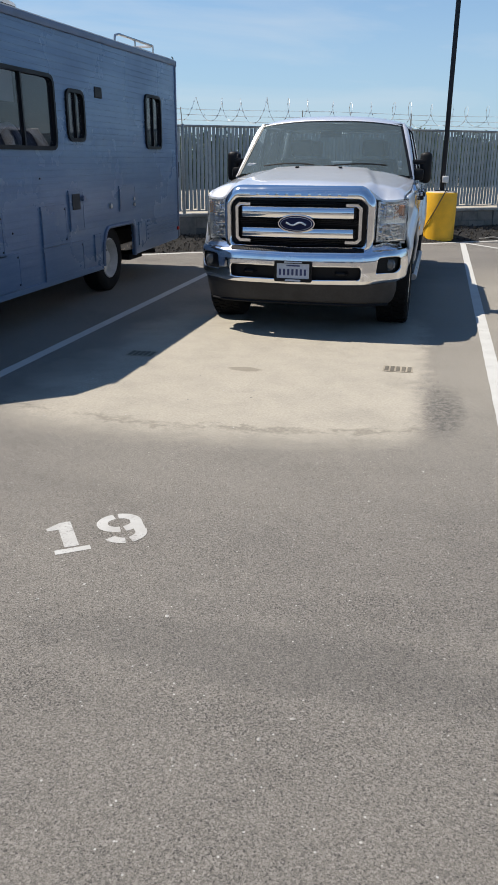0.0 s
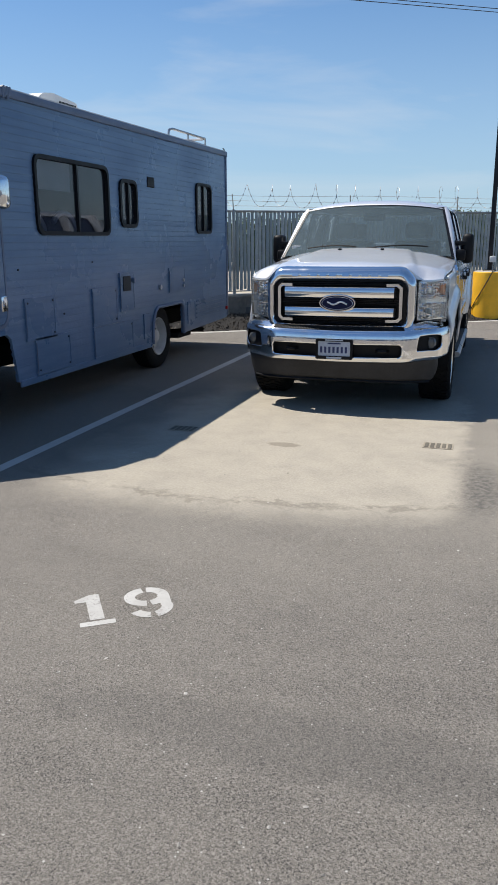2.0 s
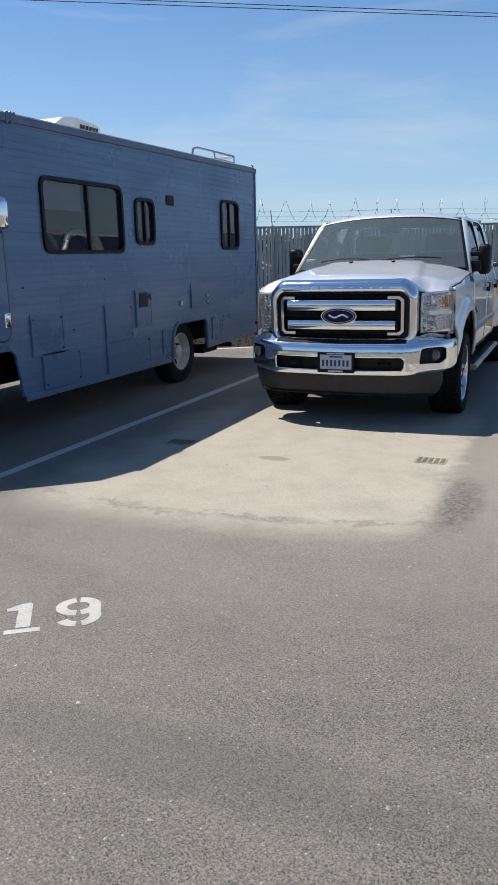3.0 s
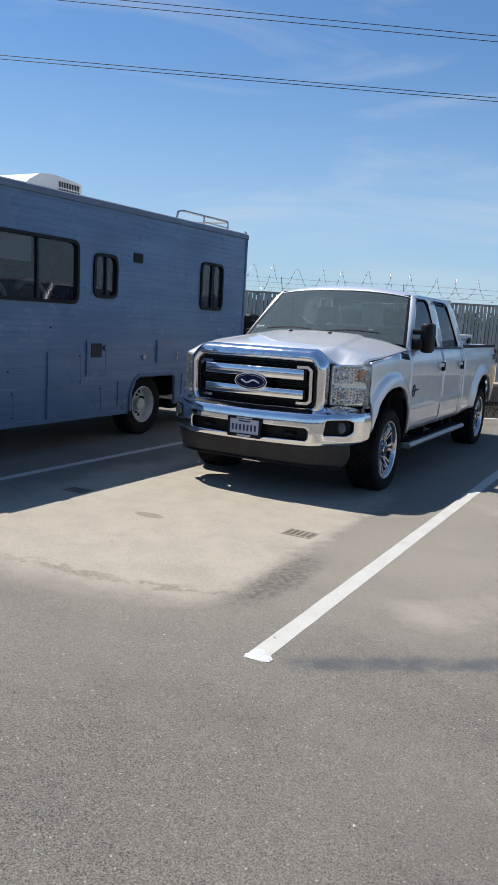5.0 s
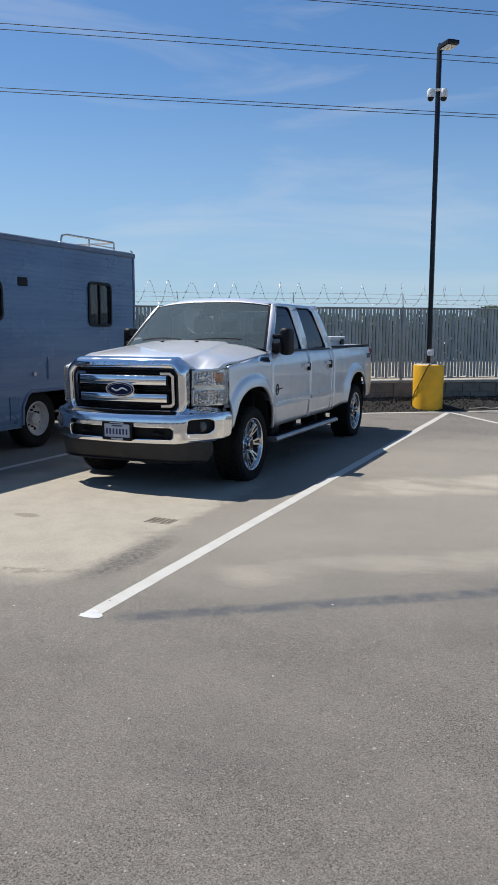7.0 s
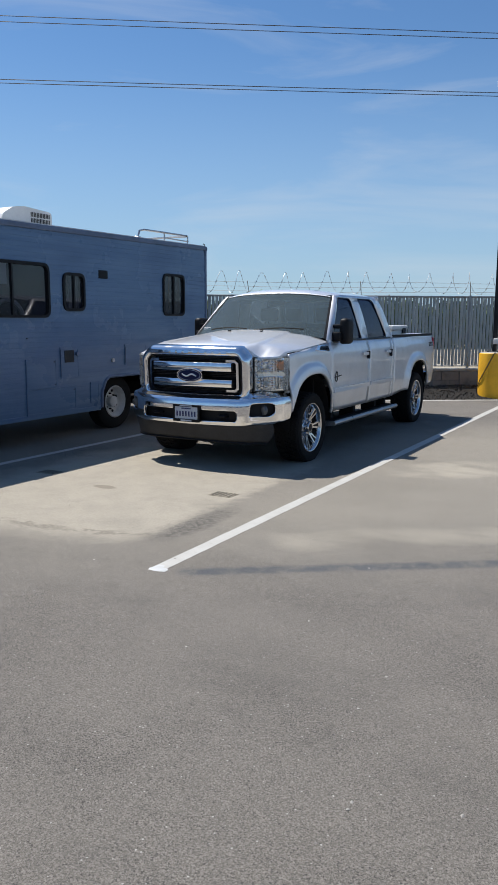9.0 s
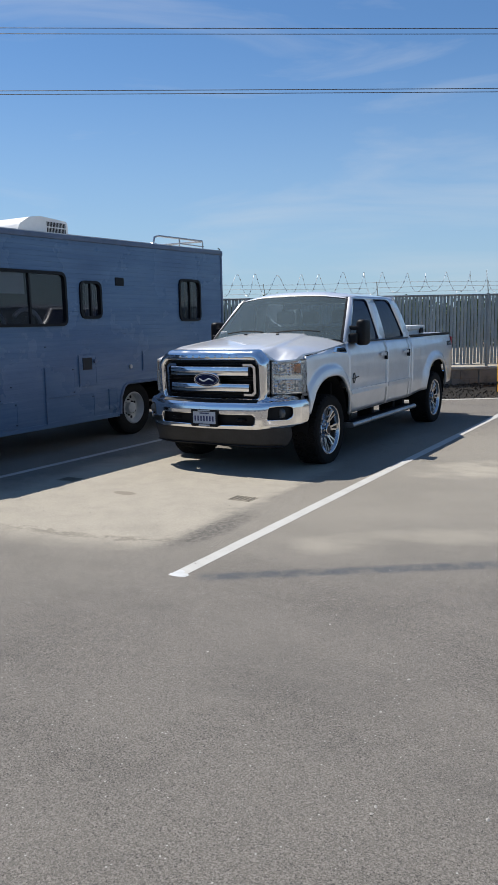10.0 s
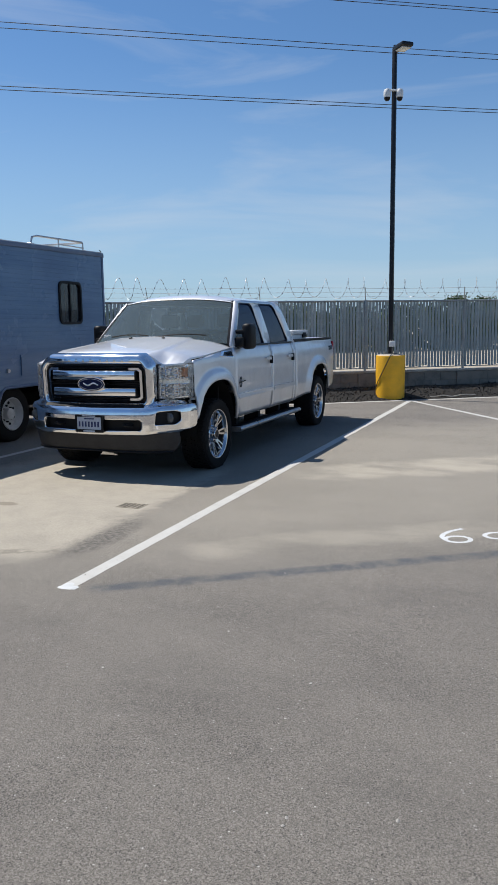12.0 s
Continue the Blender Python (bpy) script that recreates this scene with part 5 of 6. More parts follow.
part("rear_view_mirror", box(-0.12, 0.12, 1.98, 2.0, 1.77, 1.84, 0.012, 2), M["black"], TRUCK)

# bed
part("bed_rail", grid(span(3.83, 5.95, 20), (0, 1, 2, 3), lambda y, k: Vector(((skin(y, 1.37) + (0.008, 0.008, -0.07, -0.09)[int(k)]), y, (1.355, 1.389, 1.389, 1.34)[int(k)]))), M["black"], TRUCK, "black plastic bed rail cap")
part("bed_rail", mirror_x(grid(span(3.83, 5.95, 20), (0, 1, 2, 3), lambda y, k: Vector(((skin(y, 1.37) + (0.008, 0.008, -0.07, -0.09)[int(k)]), y, (1.355, 1.389, 1.389, 1.34)[int(k)])))), M["black"], TRUCK, "black plastic bed rail cap")
part("bed_floor", box(-0.86, 0.86, 3.84, 5.93, 0.86, 0.9), M["chassis"], TRUCK)
for x in (-0.86, 0.82):
    part("bed_inner_side", box(x, x + 0.04, 3.84, 5.93, 0.88, 1.35), M["valance"], TRUCK)
part("bed_front", box(-0.9, 0.9, 3.83, 3.86, 0.6, 1.37), M["silver"], TRUCK)
part("tailgate", box(-0.8, 0.8, 5.9, 5.965, 0.62, 1.385, 0.02, 2), M["silver"], TRUCK)
for sg in (-1, 1):
    part("tail_lamp", box(*sorted((sg * 0.82, sg * 0.957)), 5.915, 5.985, 0.92, 1.32, 0.02, 2), M["red"], TRUCK, "red tail lamp")
part("rear_bumper", box(-0.86, 0.86, 5.97, 6.16, 0.55, 0.74, 0.03, 2), M["chrome"], TRUCK)

# front: chrome surround, grille, bars, badge
def face(x, z, d=0.0):
    """The nose: bows back to the sides and leans back a little to the top."""
    y = 0.055 * abs(x / 0.65) ** 2.4 + 0.05 * max(0, z - 1.18) / 0.15 + 0.02 * (1 - (z - 0.8) / 0.4)
    return Vector((x, y - d, z))


sur_out = rounded([(-0.655, 0.775), (0.655, 0.775), (0.685, 0.86), (0.685, 1.22), (0.58, 1.33), (-0.58, 1.33), (-0.685, 1.22), (-0.685, 0.86)], 0.05, 4)
sur_in = rounded([(-0.575, 0.815), (0.575, 0.815), (0.605, 0.86), (0.605, 1.165), (0.56, 1.215), (-0.56, 1.215), (-0.605, 1.165), (-0.605, 0.86)], 0.03, 4)
bm = bmesh.new()
depths = ((0.0, -0.1), (0.0, 0.02), (0.12, 0.055), (0.35, 0.075), (0.7, 0.075), (0.9, 0.06), (1.0, 0.0))
loops = [[bm.verts.new(face(lerp(a[0], b[0], t), lerp(a[1], b[1], t), d)) for a, b in zip(sur_out, sur_in)] for t, d in depths]
for a, b in zip(loops, loops[1:]):
    for i in range(len(a)):
        j = (i + 1) % len(a)
        bm.faces.new((a[i], a[j], b[j], b[i]))
surround = part("grille_surround", bm, M["chrome"], TRUCK, "polished chrome grille surround", smooth=60)
part("grille_back", panel(sur_in, [], lambda x, z: face(x, z, -0.05)), M["trim"], TRUCK)
g_in = [(lerp(0, p[0], 0.955), lerp(1.005, p[1], 0.93)) for p in sur_in]
for sg in (-1, 1):
    c_out = [(0.43, 0.842), (0.535, 0.842), (0.572, 0.875), (0.572, 1.15), (0.535, 1.183), (0.43, 1.183), (0.43, 1.158), (0.522, 1.158), (0.545, 1.138), (0.545, 0.888), (0.522, 0.867), (0.43, 0.867)]
    part("inner_frame", prism([(sg * x, z) for x, z in c_out], face, 0.0, 0.045), M["chrome"], surround, "chrome bracket inside the grille")
part("grille_mesh", ring(sur_in, g_in, face, -0.03, 0.02), M["trim"], surround)
for z0, z1 in ((1.055, 1.155), (0.885, 0.975)):
    bar = grid(span(-0.5, 0.5, 20), [0, 0.03, 0.12, 0.86, 0.96, 1], lambda x, v: face(x, lerp(z0, z1, v), (0.0, 0.058, 0.066, 0.06, 0.05, 0.0)[[0, 0.03, 0.12, 0.86, 0.96, 1].index(v)]))
    bb = part("grille_bar", bar, M["chrome"], TRUCK, "thick chrome grille bar", smooth=60)
    for sg in (-1, 1):
        part("bar_end", prism(rect(min(sg * 0.5, sg * 0.515), z0 + 0.01, max(sg * 0.5, sg * 0.515), z1 - 0.01), face, 0.0, 0.05), M["trim"], bb)
for z in (1.185, 1.02, 0.85):
    for k in range(3):
        part("grille_slat", prism(rect(-0.54, z - 0.022 + 0.016 * k, 0.54, z - 0.014 + 0.016 * k), face, -0.04, -0.01), M["trim"], TRUCK)
oval = lambda rx, rz: [(rx * math.cos(a), 1.012 + rz * math.sin(a)) for a in span(0, 2 * math.pi * 35 / 36, 35)]
em = part("emblem", prism(oval(0.165, 0.076), face, 0.02, 0.078), M["chrome"], TRUCK, "chrome-rimmed dark blue oval emblem", smooth=30)
part("enamel", prism(oval(0.155, 0.067), face, 0.078, 0.082), M["blue"], em)
part("emblem_ring", ring(oval(0.143, 0.058), oval(0.138, 0.054), face, 0.082, 0.0835), M["plate"], em)
scrawl = [(x, 1.012 + 0.012 * math.sin(x * 45)) for x in span(-0.09, 0.09, 16)]
part("emblem_mark", tube([face(x, z, 0.083) for x, z in scrawl], 0.009, 5), M["plate"], em, "pale wavy bar")
# raised lettering band along the bonnet's leading edge, as plain bars
for k in range(10):
    x0 = -0.43 + k * 0.087 + (0.03 if k > 4 else 0)
    part("raised_bar", prism(rect(x0, 1.248, x0 + 0.06, 1.276), face, 0.03, 0.0775), M["chrome"], surround)

# headlamps wrap round the corner
plan = [(0.688, 0.12), (0.78, 0.14), (0.86, 0.19), (0.91, 0.27), (0.936, 0.36), (0.948, 0.455)]
plan_len = [0]
for a, b in zip(plan, plan[1:]):
    plan_len.append(plan_len[-1] + math.hypot(b[0] - a[0], b[1] - a[1]))
LAMP = plan_len[-1]


def lamp_pt(u, z, d=0.0):
    """A place on the lamp's outer skin: u along its plan, d outwards."""
    x, y = np.interp(u, plan_len, [p[0] for p in plan]), np.interp(u, plan_len, [p[1] for p in plan])
    x2, y2 = np.interp(u + 0.01, plan_len, [p[0] for p in plan]), np.interp(u + 0.01, plan_len, [p[1] for p in plan])
    if u > LAMP - 0.011:
        x2, y2, x, y = x, y, *(np.interp(u - 0.01, plan_len, [p[k] for p in plan]) for k in (0, 1))
        n = Vector((y2 - y, -(x2 - x), 0)).normalized()
        x, y = x2, y2
    else:
        n = Vector((y2 - y, -(x2 - x), 0)).normalized()
    return Vector((x, y, z)) + n * d


def lamp_top(u):
    return 1.205 + 0.02 * u / LAMP


for sg in (1, -1):
    def lamp_part(name, bm, mat, parent, label=""):
        return part(name, bm if sg > 0 else mirror_x(bm), mat, parent, label, smooth=50)
    us = span(0.004, LAMP, 22)
    hl = lamp_part("headlamp", grid(us, span(0, 1, 8), lambda u, v: lamp_pt(u, lerp(0.85 - 0.0 * u, lamp_top(u), v), -0.085)), M["reflector"], TRUCK, "clear headlamp with chrome reflector")
    lamp_part("lens", grid(us, span(0, 1, 8), lambda u, v: lamp_pt(u, lerp(0.85, lamp_top(u), v), 0.004 * math.sin(v * math.pi))), M["lens"], hl)
    lamp_part("bezel", ring(rect(0.002, 0.846, LAMP, 1.213), rect(0.007, 0.853, LAMP - 0.004, 1.205), lamp_pt, -0.07, 0.002), M["valance"], hl)
    lamp_part("divider", prism(rect(0.01, 1.008, 0.4, 1.04), lamp_pt, -0.07, -0.01), M["reflector"], hl)
    lamp_part("chamber_frame", ring(rect(0.012, 1.034, 0.4, 1.2, 0.012), rect(0.03, 1.056, 0.375, 1.18, 0.01), lamp_pt, -0.05, -0.012), M["reflector"], hl)
    lamp_part("chamber_frame", ring(rect(0.012, 0.856, 0.4, 1.01, 0.012), rect(0.028, 0.872, 0.38, 0.996, 0.01), lamp_pt, -0.05, -0.02), M["reflector"], hl)
    for z0, z1 in ((1.045, 1.185), (0.868, 1.005)):
        bowl = bmesh.new()
        fr = random.Random(int(z0 * 1000))
        for i in range(8):
            for j in range(5):
                u0, w0, dz = 0.02 + 0.046 * i, lerp(z0, z1, j / 5), (z1 - z0) / 5
                dip = -0.03 - 0.03 * (1 - ((i - 4.5) / 5) ** 2)
                q = [bowl.verts.new(lamp_pt(u0 + a * 0.046, w0 + b * dz, dip)) for a, b in ((0, 0), (1, 0), (1, 1), (0, 1))]
                top = bowl.verts.new(lamp_pt(u0 + 0.046 * fr.uniform(0.2, 0.8), w0 + dz * fr.uniform(0.2, 0.8), dip + fr.uniform(0.006, 0.016)))
                for a in range(4):
                    bowl.faces.new((q[a], q[(a + 1) % 4], top))
        bmesh.ops.recalc_face_normals(bowl, faces=bowl.faces)
        part("reflector", bowl if sg > 0 else mirror_x(bowl), M["chrome"], hl, smooth=0)
        lamp_part("bulb", lathe([(0.0001, 0.03), (0.02, 0.022), (0.026, 0.0), (0.026, -0.03)], 14, Matrix.Translation(lamp_pt(0.13, (z0 + z1) / 2, -0.035)) @ Matrix.Rotation(radians(80), 4, "X")), M["lampglass"], hl)
    lamp_part("turn_signal", prism([(0.31, 1.085), (0.36, 1.07), (0.385, 1.12), (0.372, 1.165), (0.318, 1.16)], lamp_pt, -0.05, -0.02), M["amber"], hl, "amber corner lamp")
    lamp_part("side_marker", prism(rect(0.388, 0.86, LAMP - 0.006, 1.198), lamp_pt, -0.06, -0.02), M["reflector"], hl)
    # Added dark block behind the lamp stops sun leaking through the gap.
    lamp_part("lamp_housing", box(0.66, 0.815, 0.34, 0.62, 0.8, 1.19, 0.02, 1), M["chassis"], hl)
    lamp_part("filler", prism([(0.955, 0.45), (0.955, 0.52), (0.91, 0.52), (0.91, 0.45)], lambda x, y, z: Vector((x - 0.02, y, z)), 0.82, 1.22), M["silver"], TRUCK)

# bumper: one pressed chrome piece, bowed round, with a slot and two fog lamp openings
BOW = [(0, -0.105), (0.3, -0.103), (0.5, -0.095), (0.62, -0.075), (0.72, -0.035), (0.81, 0.02), (0.885, 0.085), (0.94, 0.17), (0.975, 0.29), (0.985, 0.45)]
bplan = [(x, sum(float(np.interp(x + d, [q[0] for q in BOW], [q[1] for q in BOW])) for d in (-0.03, -0.015, 0, 0.015, 0.03)) / 5) for x in span(0, 0.94, 47)] + BOW[-2:]
blen = [0]
for a, b in zip(bplan, bplan[1:]):
    blen.append(blen[-1] + math.hypot(b[0] - a[0], b[1] - a[1]))
BL = blen[-1]


def bump_pt(u, z, d=0.0):
    a = abs(u)
    x, y = np.interp(a, blen, [p[0] for p in bplan]), np.interp(a, blen, [p[1] for p in bplan])
    e = 0.02
    x1, y1 = (np.interp(max(0, a - e), blen, [p[k] for p in bplan]) for k in (0, 1))
    x2, y2 = (np.interp(min(BL, a + e), blen, [p[k] for p in bplan]) for k in (0, 1))
    n = Vector((y2 - y1, -(x2 - x1), 0)).normalized()
    roll = table([(0.48, -0.03), (0.52, -0.006), (0.6, 0.0), (0.7, 0.0), (0.745, -0.008), (0.775, -0.03), (0.8, -0.06), (0.83, -0.1), (0.86, -0.15)], z)
    q = Vector((x, y, z)) + n * (d + roll)
    return Vector((math.copysign(q.x, u) if u else 0.0, q.y, q.z - 0.012 * (1 - min(1, a / 0.7)) + 0.02 * ease(0.6, 0.85, a) * (1 if z < 0.78 else 0)))


def u_of(x):
    return float(np.interp(x, [p[0] for p in bplan], blen))


b_out = rounded([(-BL, 0.53), (-u_of(0.9), 0.49), (u_of(0.9), 0.49), (BL, 0.53), (BL, 0.825), (u_of(0.86), 0.85), (u_of(0.7), 0.83), (-u_of(0.7), 0.83), (-u_of(0.86), 0.85), (-BL, 0.825)], [0.08, 0.03, 0.03, 0.08, 0.03, 0.03, 0.03, 0.03, 0.03, 0.03], 4)
slot = rounded([(-0.6, 0.54), (0.59, 0.54), (0.59, 0.655), (-0.6, 0.655)], 0.03, 4)
fog_r = rounded([(u_of(0.72), 0.585), (u_of(0.885), 0.575), (u_of(0.93), 0.615), (u_of(0.93), 0.70), (u_of(0.89), 0.72), (u_of(0.735), 0.715)], 0.025, 4)
fog_l = [(-u, z) for u, z in fog_r][::-1]
bumper = part("front_bumper", panel(b_out, [slot, fog_r, fog_l], bump_pt, us=span(-BL, BL, 90)[1:-1], vs=span(0.5, 0.845, 23)), M["chrome"], TRUCK, "polished chrome front bumper", smooth=60, thick=0.02)
part("slot_back", prism(rect(-0.63, 0.52, 0.62, 0.67), lambda u, z, d: bump_pt(u, z, d), -0.10, -0.06), M["black"], bumper)
slot_bm = panel(rect(-0.63, 0.525, 0.62, 0.67), [], lambda u, z: bump_pt(u, z, -0.055), us=span(-0.6, 0.6, 10))
part("air_intake", slot_bm, M["black"], bumper, "black lower intake")
for x in (-0.42, 0.42):
    part("tow_hook", tube([bump_pt(x - 0.05, 0.595, -0.05), bump_pt(x - 0.03, 0.595, -0.01), bump_pt(x + 0.03, 0.595, -0.01), bump_pt(x + 0.05, 0.595, -0.05)], 0.014, 8), M["black"], bumper)
for sg in (1, -1):
    def fog_part(name, bm, mat, label=""):
        return part(name, bm if sg > 0 else mirror_x(bm), mat, bumper, label)
    fog_part("fog_surround", panel([(lerp(u_of(0.835), u, 1.1), lerp(0.65, z, 1.15)) for u, z in fog_r], [], lambda u, z: bump_pt(u, z, -0.035), us=span(0.7, 1.05, 8)), M["black"], "black fog lamp recess")
    fq = bump_pt(u_of(0.84), 0.645, -0.03)
    fm = Matrix.Translation(fq) @ Matrix.Rotation(radians(90), 4, "X") @ Matrix.Rotation(radians(-18), 4, "Y")
    fog_part("fog_lamp", lathe([(0.054, -0.03), (0.052, -0.004), (0.044, 0.002), (0.04, -0.004), (0.02, 0.002), (0.0001, 0.003)], 24, fm), M["fog"], "round clear fog lamp")
vplan = lambda u, z, d=0.0: bump_pt(u, 0.62, d - 0.035) * 1 + Vector((0, 0.07 * (0.49 - z) / 0.19, z - 0.62 + 0.012 * (1 - min(1, abs(u) / 0.7)) - 0.02 * ease(0.6, 0.85, abs(u))))
VL = u_of(0.93)
part("air_dam", panel(rounded([(-VL + 0.1, 0.30), (VL - 0.1, 0.30), (VL, 0.42), (VL, 0.515), (-VL, 0.515), (-VL, 0.42)], [0.08, 0.08, 0.05, 0, 0, 0.05], 4), [], vplan, us=span(-VL, VL, 34)[1:-1], vs=(0.34, 0.4, 0.46)), M["valance"], TRUCK, "dark grey plastic air dam", smooth=50, thick=0.02)
lip_bm = tube([vplan(u, 0.302, 0.004) for u in span(-VL + 0.14, VL - 0.14, 24)], 0.012, 6)
part("dam_lip", lip_bm, M["black"], TRUCK)
# ribbed step pad on the bumper's top ledge
pad = grid(span(-0.62, 0.62, 160), (0, 1), lambda u, v: bump_pt(u, 0.782 + 0.03 * v, 0.004 + 0.004 * (round((u + 0.62) * 129) % 2)))
part("step_pad", pad, M["black"], bumper, "black ribbed step pad", smooth=0, thick=0.008)
# plate
pm = lambda x, z, d: Vector((x - 0.01, -0.118 - d, z + 0.602))
pf = part("plate_frame", ring(rect(-0.17, -0.092, 0.17, 0.092, 0.012), rect(-0.148, -0.062, 0.148, 0.07, 0.008), pm, -0.012, 0.008), M["black"], TRUCK)
part("number_plate", prism(rect(-0.152, -0.07, 0.152, 0.075), pm, -0.004, 0.002), M["plate"], pf, "white number plate with dark bars")
for k in range(7):
    part("plate_bar", prism(rect(-0.128 + 0.038 * k, -0.034, -0.108 + 0.038 * k, 0.022), pm, 0.002, 0.0035), M["ink"], pf)
part("plate_bar", prism(rect(-0.06, 0.045, 0.06, 0.058), pm, 0.002, 0.0035), M["ink"], pf)
part("frame_bar", prism(rect(-0.08, 0.076, 0.08, 0.087), pm, 0.008, 0.0095), M["plate"], pf)
part("frame_bar", prism(rect(-0.07, -0.086, 0.07, -0.07), pm, 0.008, 0.0095), M["plate"], pf)

# tow mirrors, step bars
for sg in (1, -1):
    def mpart(name, bm, mat, parent, label=""):
        return part(name, bm if sg > 0 else mirror_x(bm), mat, parent, label)
    mh = mpart("wing_mirror", box(0.985, 1.105, 1.7, 1.92, 1.315, 1.625, 0.045, 3), M["black"], TRUCK, "black tow mirror")
    mpart("mirror_glass", box(1.0, 1.085, 1.9, 1.905, 1.41, 1.6), M["chrome"], mh)
    mpart("mirror_foot", box(0.92, 1.03, 1.62, 1.84, 1.345, 1.46, 0.025, 2), M["black"], mh)
    mpart("mirror_arm", box(0.9, 1.05, 1.7, 1.8, 1.5, 1.55, 0.015, 2), M["black"], mh)
    mpart("mirror_signal", box(1.09, 1.103, 1.84, 1.885, 1.46, 1.56, 0.004, 1), M["amber"], mh)
    outline_ = rounded([(0.86, 0.335), (1.03, 0.335), (1.05, 0.365), (1.03, 0.395), (0.86, 0.385)], 0.015, 3)
    sb = mpart("step_bar", prism(outline_, lambda x, z, y: Vector((x, y, z)), 1.52, 3.86), M["steel"], TRUCK, "polished side step bar")
    mpart("step_pad", box(0.88, 1.01, 1.6, 3.8, 0.388, 0.4, 0.004, 1), M["black"], sb)
    for y in (1.75, 2.5, 3.3, 3.7):
        mpart("step_bracket", box(0.7, 0.9, y - 0.04, y + 0.04, 0.35, 0.56), M["chassis"], sb)

# chassis
part("chassis_rail", box(-0.5, -0.38, 0.2, 6.0, 0.48, 0.68), M["chassis"], TRUCK)
part("chassis_rail", box(0.38, 0.5, 0.2, 6.0, 0.48, 0.68), M["chassis"], TRUCK)
part("engine", box(-0.45, 0.45, 0.25, 1.3, 0.45, 1.2), M["chassis"], TRUCK)
part("radiator", box(-0.66, 0.66, 0.12, 0.2, 0.55, 1.2), M["chassis"], TRUCK)
for cy in (HUB_F, HUB_R):
    ax = tube([(-0.85, cy, HUB_Z), (0.85, cy, HUB_Z)], 0.05, 10)
    join(ax, lathe([(0.0001, -0.16), (0.12, -0.12), (0.17, 0), (0.12, 0.12), (0.0001, 0.16)], 14, Matrix.Translation((0.15 if cy < 2 else 0, cy, HUB_Z))))
    part("axle", ax, M["chassis"], TRUCK)
part("transmission", box(-0.2, 0.2, 1.3, 3.6, 0.42, 0.62, 0.05, 2), M["chassis"], TRUCK)
part("fuel_tank", box(0.52, 0.78, 2.4, 3.7, 0.45, 0.62, 0.04, 2), M["chassis"], TRUCK)
part("spare_tyre", lathe([(0.2, -0.1), (0.38, -0.1), (0.4, 0), (0.38, 0.1), (0.2, 0.1)], 30, Matrix.Translation((0, 5.5, 0.62))), M["rubber"], TRUCK)


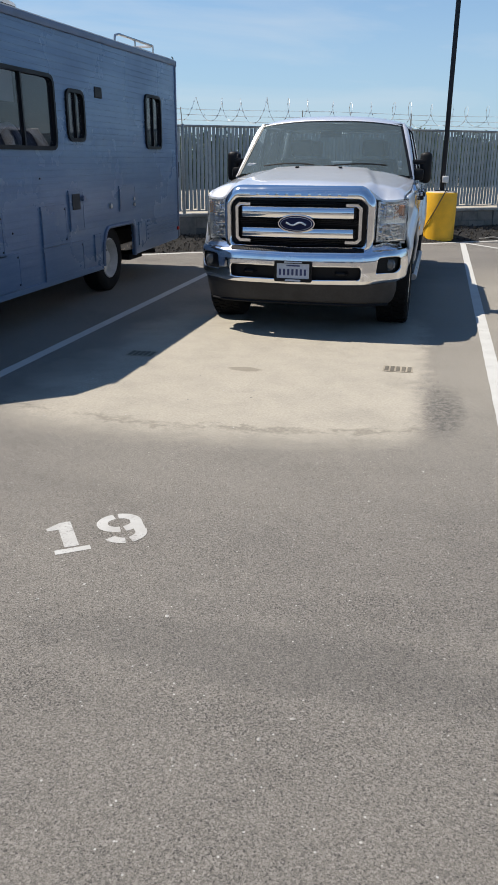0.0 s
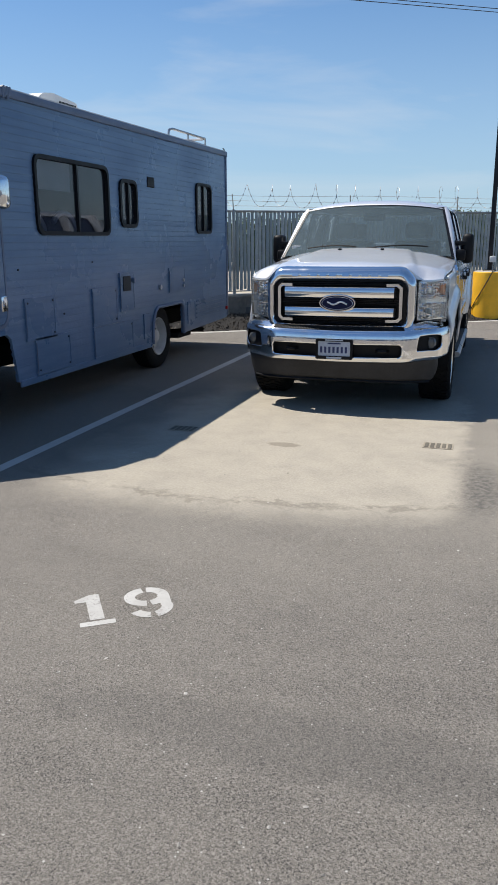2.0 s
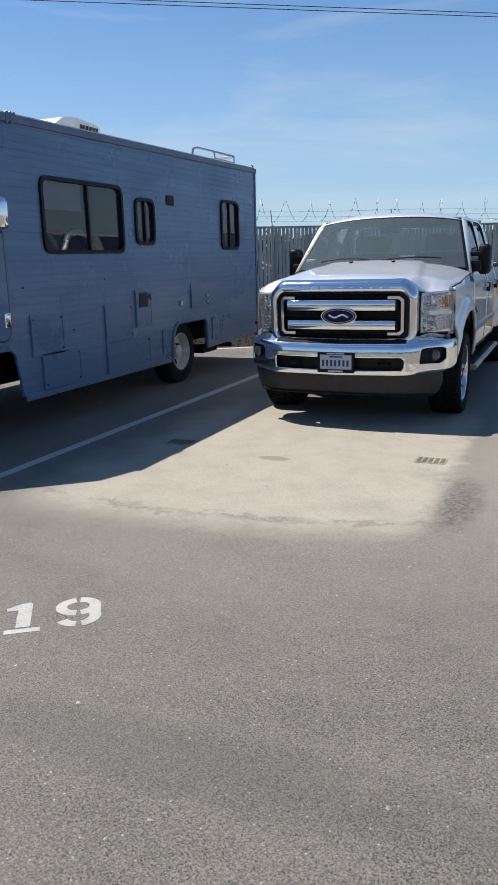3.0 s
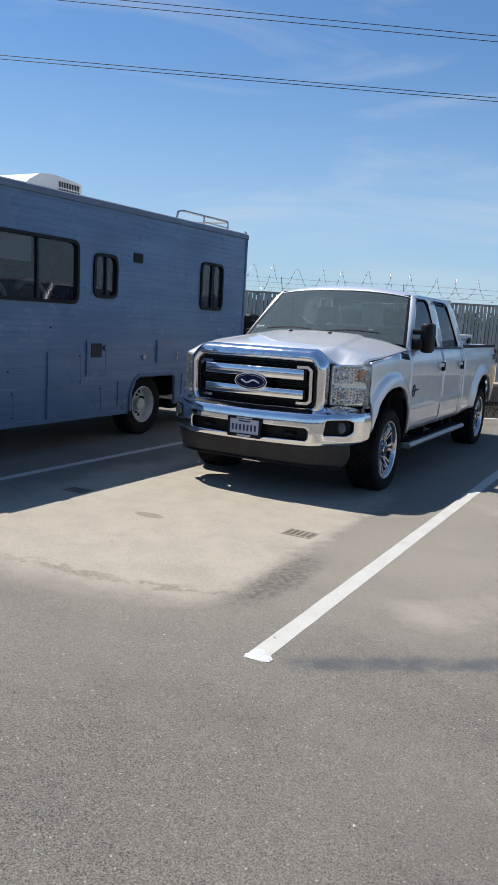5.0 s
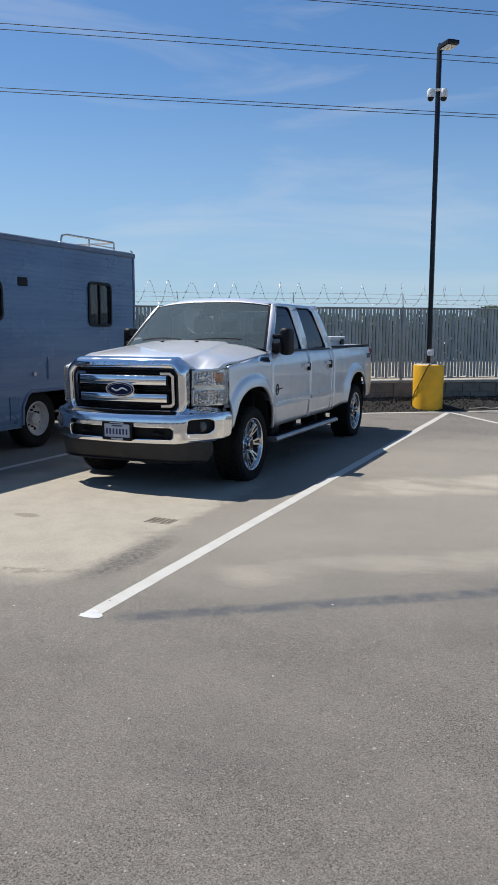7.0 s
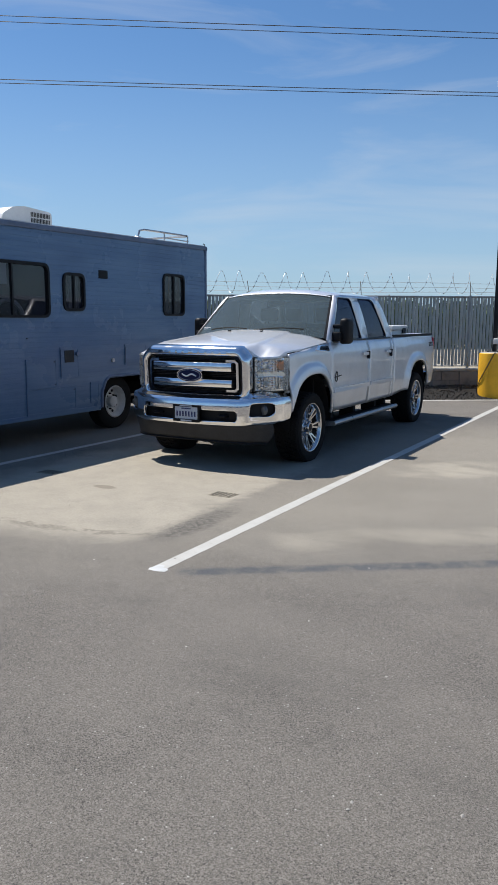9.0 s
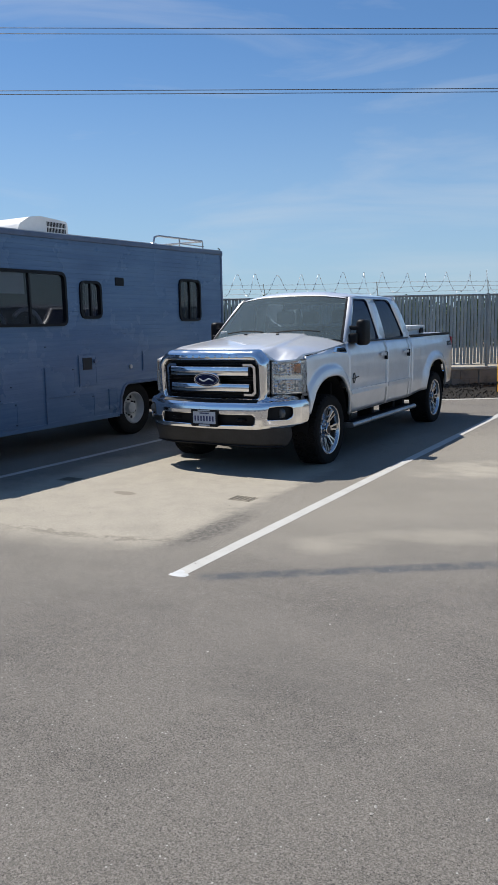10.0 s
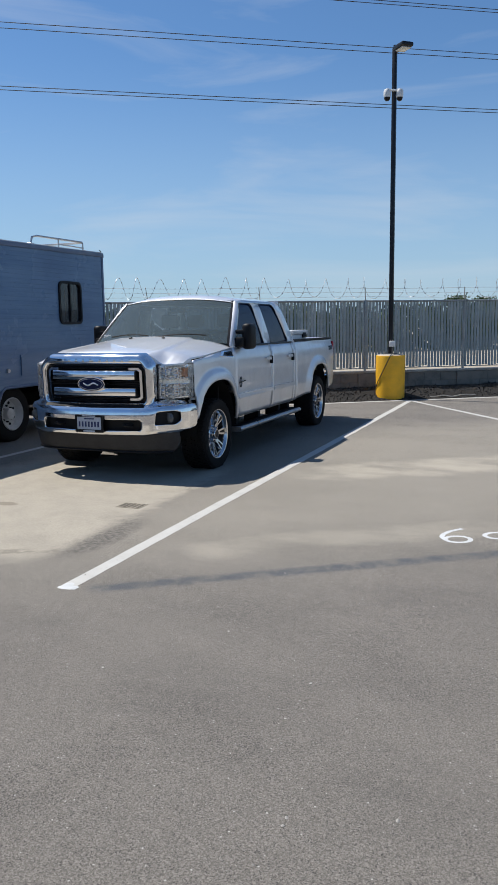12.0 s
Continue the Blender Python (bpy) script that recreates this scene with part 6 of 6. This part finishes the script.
def truck_wheel(y, sg):
    """All-terrain tyre with tread blocks on a ten-spoke polished wheel."""
    xo = 0.995
    W = 0.15
    IN = -0.035
    m_ = Matrix.Translation((sg * (xo - W), y, HUB_Z)) @ Matrix.Rotation(radians(90 * sg), 4, "Y")
    R = TYRE_R
    prof = [(0.265, -W * 0.9), (0.3, -W), (0.345, -W * 1.02), (0.375, -W), (R - 0.008, -W * 0.84), (R - 0.008, W * 0.84), (0.375, W), (0.345, W * 1.02), (0.3, W), (0.272, W * 0.9)]
    bm = lathe(prof, 56, m_)
    for k in range(44):
        a = 2 * math.pi * k / 44
        for j, (z0, z1) in enumerate(((-0.126, -0.07), (-0.062, -0.006), (0.006, 0.062), (0.07, 0.126))):
            aa = a + (0.035 if j % 2 else -0.03)
            q = m_ @ Matrix.Rotation(aa, 4, "Z") @ Matrix.Translation((R - 0.004, 0, (z0 + z1) / 2)) @ Matrix.Rotation(0.3 * (1 if j % 2 else -1), 4, "X")
            box(-0.008, 0.0075, -0.019, 0.019, -(z1 - z0) / 2, (z1 - z0) / 2, m=q, bm=bm)
        if k % 2 == 0:
            for s_ in (-1, 1):
                q = m_ @ Matrix.Rotation(a, 4, "Z") @ Matrix.Translation((R - 0.028, 0, s_ * W * 0.93)) @ Matrix.Rotation(s_ * 0.5, 4, "Y")
                box(-0.018, 0.022, -0.016, 0.016, -0.008, 0.008, m=q, bm=bm)
    wh = part("wheel", bm, M["rubber"], TRUCK, "knobbly black tyre on a polished alloy wheel", smooth=30)
    part("rim", lathe([(0.278, W * 0.86), (0.282, W * 0.93), (0.272, W * 0.93), (0.262, W * 0.88), (0.252, W * 0.7), (0.25, W * 0.6)], 56, m_), M["rim"], wh, smooth=50)
    part("barrel", lathe([(0.25, W * 0.6), (0.247, W * 0.2), (0.24, -W * 0.6)], 56, m_), M["valance"], wh, "dull grey inside of the wheel", smooth=50)
    part("brake_disc", lathe([(0.06, 0), (0.185, 0), (0.185, -0.03)], 40, m_ @ Matrix.Translation((0, 0, -0.02))), M["chassis"], wh)
    for k in range(8):
        a = 2 * math.pi * k / 8
        sp = m_ @ Matrix.Rotation(a, 4, "Z")
        out_ = [(0.06, -0.034), (0.15, -0.036), (0.256, -0.058), (0.256, 0.058), (0.15, 0.036), (0.06, 0.034)]
        bm = bmesh.new()
        top = [bm.verts.new(sp @ Vector((r, t * 0.72, IN + W * (0.68 + 0.3 * (r - 0.06) / 0.2)))) for r, t in out_]
        low = [bm.verts.new(sp @ Vector((r, t, IN + W * (0.42 + 0.3 * (r - 0.06) / 0.2)))) for r, t in out_]
        bm.faces.new(top)
        for i in range(6):
            j = (i + 1) % 6
            bm.faces.new((low[i], low[j], top[j], top[i]))
        bmesh.ops.recalc_face_normals(bm, faces=bm.faces)
        spoke = part("spoke", bm, M["rim"], wh, smooth=0)
        groove = bmesh.new()
        groove.faces.new([groove.verts.new(sp @ Vector((r, w_, IN + 0.0015 + W * (0.68 + 0.3 * (r - 0.06) / 0.2)))) for r, w_ in ((0.155, -0.006), (0.24, -0.019), (0.247, 0), (0.24, 0.019), (0.155, 0.006))])
        part("groove", groove, M["trim"], spoke, "dark pocket in the spoke", smooth=0)
    hub = part("hub_cap", lathe([(0.115, W * 0.5), (0.112, W * 0.7), (0.1, W * 0.76), (0.062, W * 0.74), (0.06, W * 1.0), (0.052, W * 1.06), (0.0001, W * 1.07)], 32, m_ @ Matrix.Translation((0, 0, IN))), M["rim"], wh)
    part("cap_inset", lathe([(0.044, W * 1.075), (0.0001, W * 1.085)], 24, m_ @ Matrix.Translation((0, 0, IN))), M["trim"], wh)
    for k in range(8):
        a = 2 * math.pi * k / 8
        q = m_ @ Vector((0.085 * math.cos(a), 0.085 * math.sin(a), IN + W * 0.7))
        part("lug_nut", tube([q, q + m_.to_3x3() @ Vector((0, 0, 0.035))], 0.013, 6), M["rim"], wh)


for sg in (1, -1):
    truck_wheel(HUB_F, sg)
    truck_wheel(HUB_R, sg)

tool = thing("toolbox", (0, 4.75, 0.9), "white and silver chest standing across the truck bed", "toolbox")
part("body", box(-0.74, 0.74, 4.4, 5.1, 0.9, 1.45, 0.015, 2), M["white"], tool)
lid = part("lid", box(-0.76, 0.76, 4.38, 5.12, 1.45, 1.52, 0.015, 2), M["white"], tool)
part("latch", box(0.745, 0.77, 4.85, 4.99, 1.4, 1.48, 0.004, 1), M["black"], lid, "black latch")

# ---- fence slats and wall blocks ----
rng = random.Random(12)
fence = thing("fence", sc(6.26, WALL_C, WALL_TOP), "grey-green vertical slat fence on a low block wall", "fence")
AT["fence"] = sc(6.26, WALL_C, WALL_TOP)
PITCH = 0.077
slat_bm = bmesh.new()
h_ = FENCE_TOP - WALL_TOP - 0.07
for x0, x1 in ((-0.026, 0.026),):
    va = [(-0.0315, -0.003), (-0.013, 0.004), (0.013, 0.004), (0.0315, -0.003), (0.012, -0.006), (-0.012, -0.006)]
    lo = [slat_bm.verts.new((x, -y, 0)) for x, y in va]
    hi = [slat_bm.verts.new((x, -y, h_)) for x, y in va]
    for i in range(6):
        j = (i + 1) % 6
        slat_bm.faces.new((lo[i], lo[j], hi[j], hi[i]))
    slat_bm.faces.new(hi)
bmesh.ops.recalc_face_normals(slat_bm, faces=slat_bm.faces)
slat_me = finish(slat_bm, M["slat"], "slat", 0)
rest = bmesh.new()
count = 0
for k in range(-190, 330):
    s = 6.30 + PITCH * k
    dz, lean = rng.uniform(0, 0.045), rng.uniform(-0.004, 0.004)
    if -3.6 < s < 18.8:
        ob = new("slat", slat_me)
        ob.parent = fence
        ob.matrix_local = Matrix.Translation(sc(s, WALL_C + rng.uniform(-0.004, 0.004), WALL_TOP + 0.06 - dz + 0.03) - AT["fence"]) @ turned @ Matrix.Rotation(lean, 4, "Y")
        count += 1
    else:
        rest.from_mesh(slat_me)
        rest.verts.ensure_lookup_table()
        mm = Matrix.Translation(sc(s, WALL_C, WALL_TOP + 0.06)) @ turned
        for v in rest.verts[len(rest.verts) - len(slat_me.vertices):]:
            v.co = mm @ v.co
ob = part("slats", rest, M["slat"], fence, smooth=0)
tagged(ob, kind="stuff")

block_bm = box(-0.197, 0.197, -0.012, 0.012, 0.003, 0.197, 0.004, 1)
block_me = finish(block_bm, M["block"], "block", 0)
pier_me = finish(box(-0.2, 0.2, -0.035, 0.035, 0.0, 0.485, 0.008, 1), M["block"], "pier", 0)
for row in range(3):
    for k in range(-11, 44):
        s = 6.26 + 0.4067 * k + (0.2 if row % 2 else 0)
        z = WALL_TOP - 0.065 - 0.2 * (row + 1)
        ob = new("block", block_me)
        ob.parent = wall
        ob.matrix_local = Matrix.Translation(sc(s, WALL_C - 0.075, z)) @ turned @ Matrix.Rotation(rng.uniform(-0.002, 0.002), 4, "Z")
for k in range(-3, 6):
    ob = new("pier", pier_me)
    ob.parent = wall
    ob.matrix_local = Matrix.Translation(sc(6.26 + 2.44 * k, WALL_C - 0.085, 0)) @ turned

# ---- a long low warehouse behind the walker, seen only in the chrome ----
hall = thing("warehouse", (0, -38, 0), "long pale warehouse mirrored in the chrome bumper", "warehouse")
part("wall", box(-45, 50, -50, -38, 0, 5.2), M["roof"], hall, smooth=0)
part("roof", box(-45.4, 50.4, -50.4, -37.6, 5.2, 5.5), M["concrete"], hall, smooth=0)
for k in range(12):
    part("dock_door", box(-42 + 7.6 * k, -38.2 + 7.6 * k, -38.02, -37.95, 0, 3.6), M["rv_trim"], hall, "dark blue dock door", smooth=0)
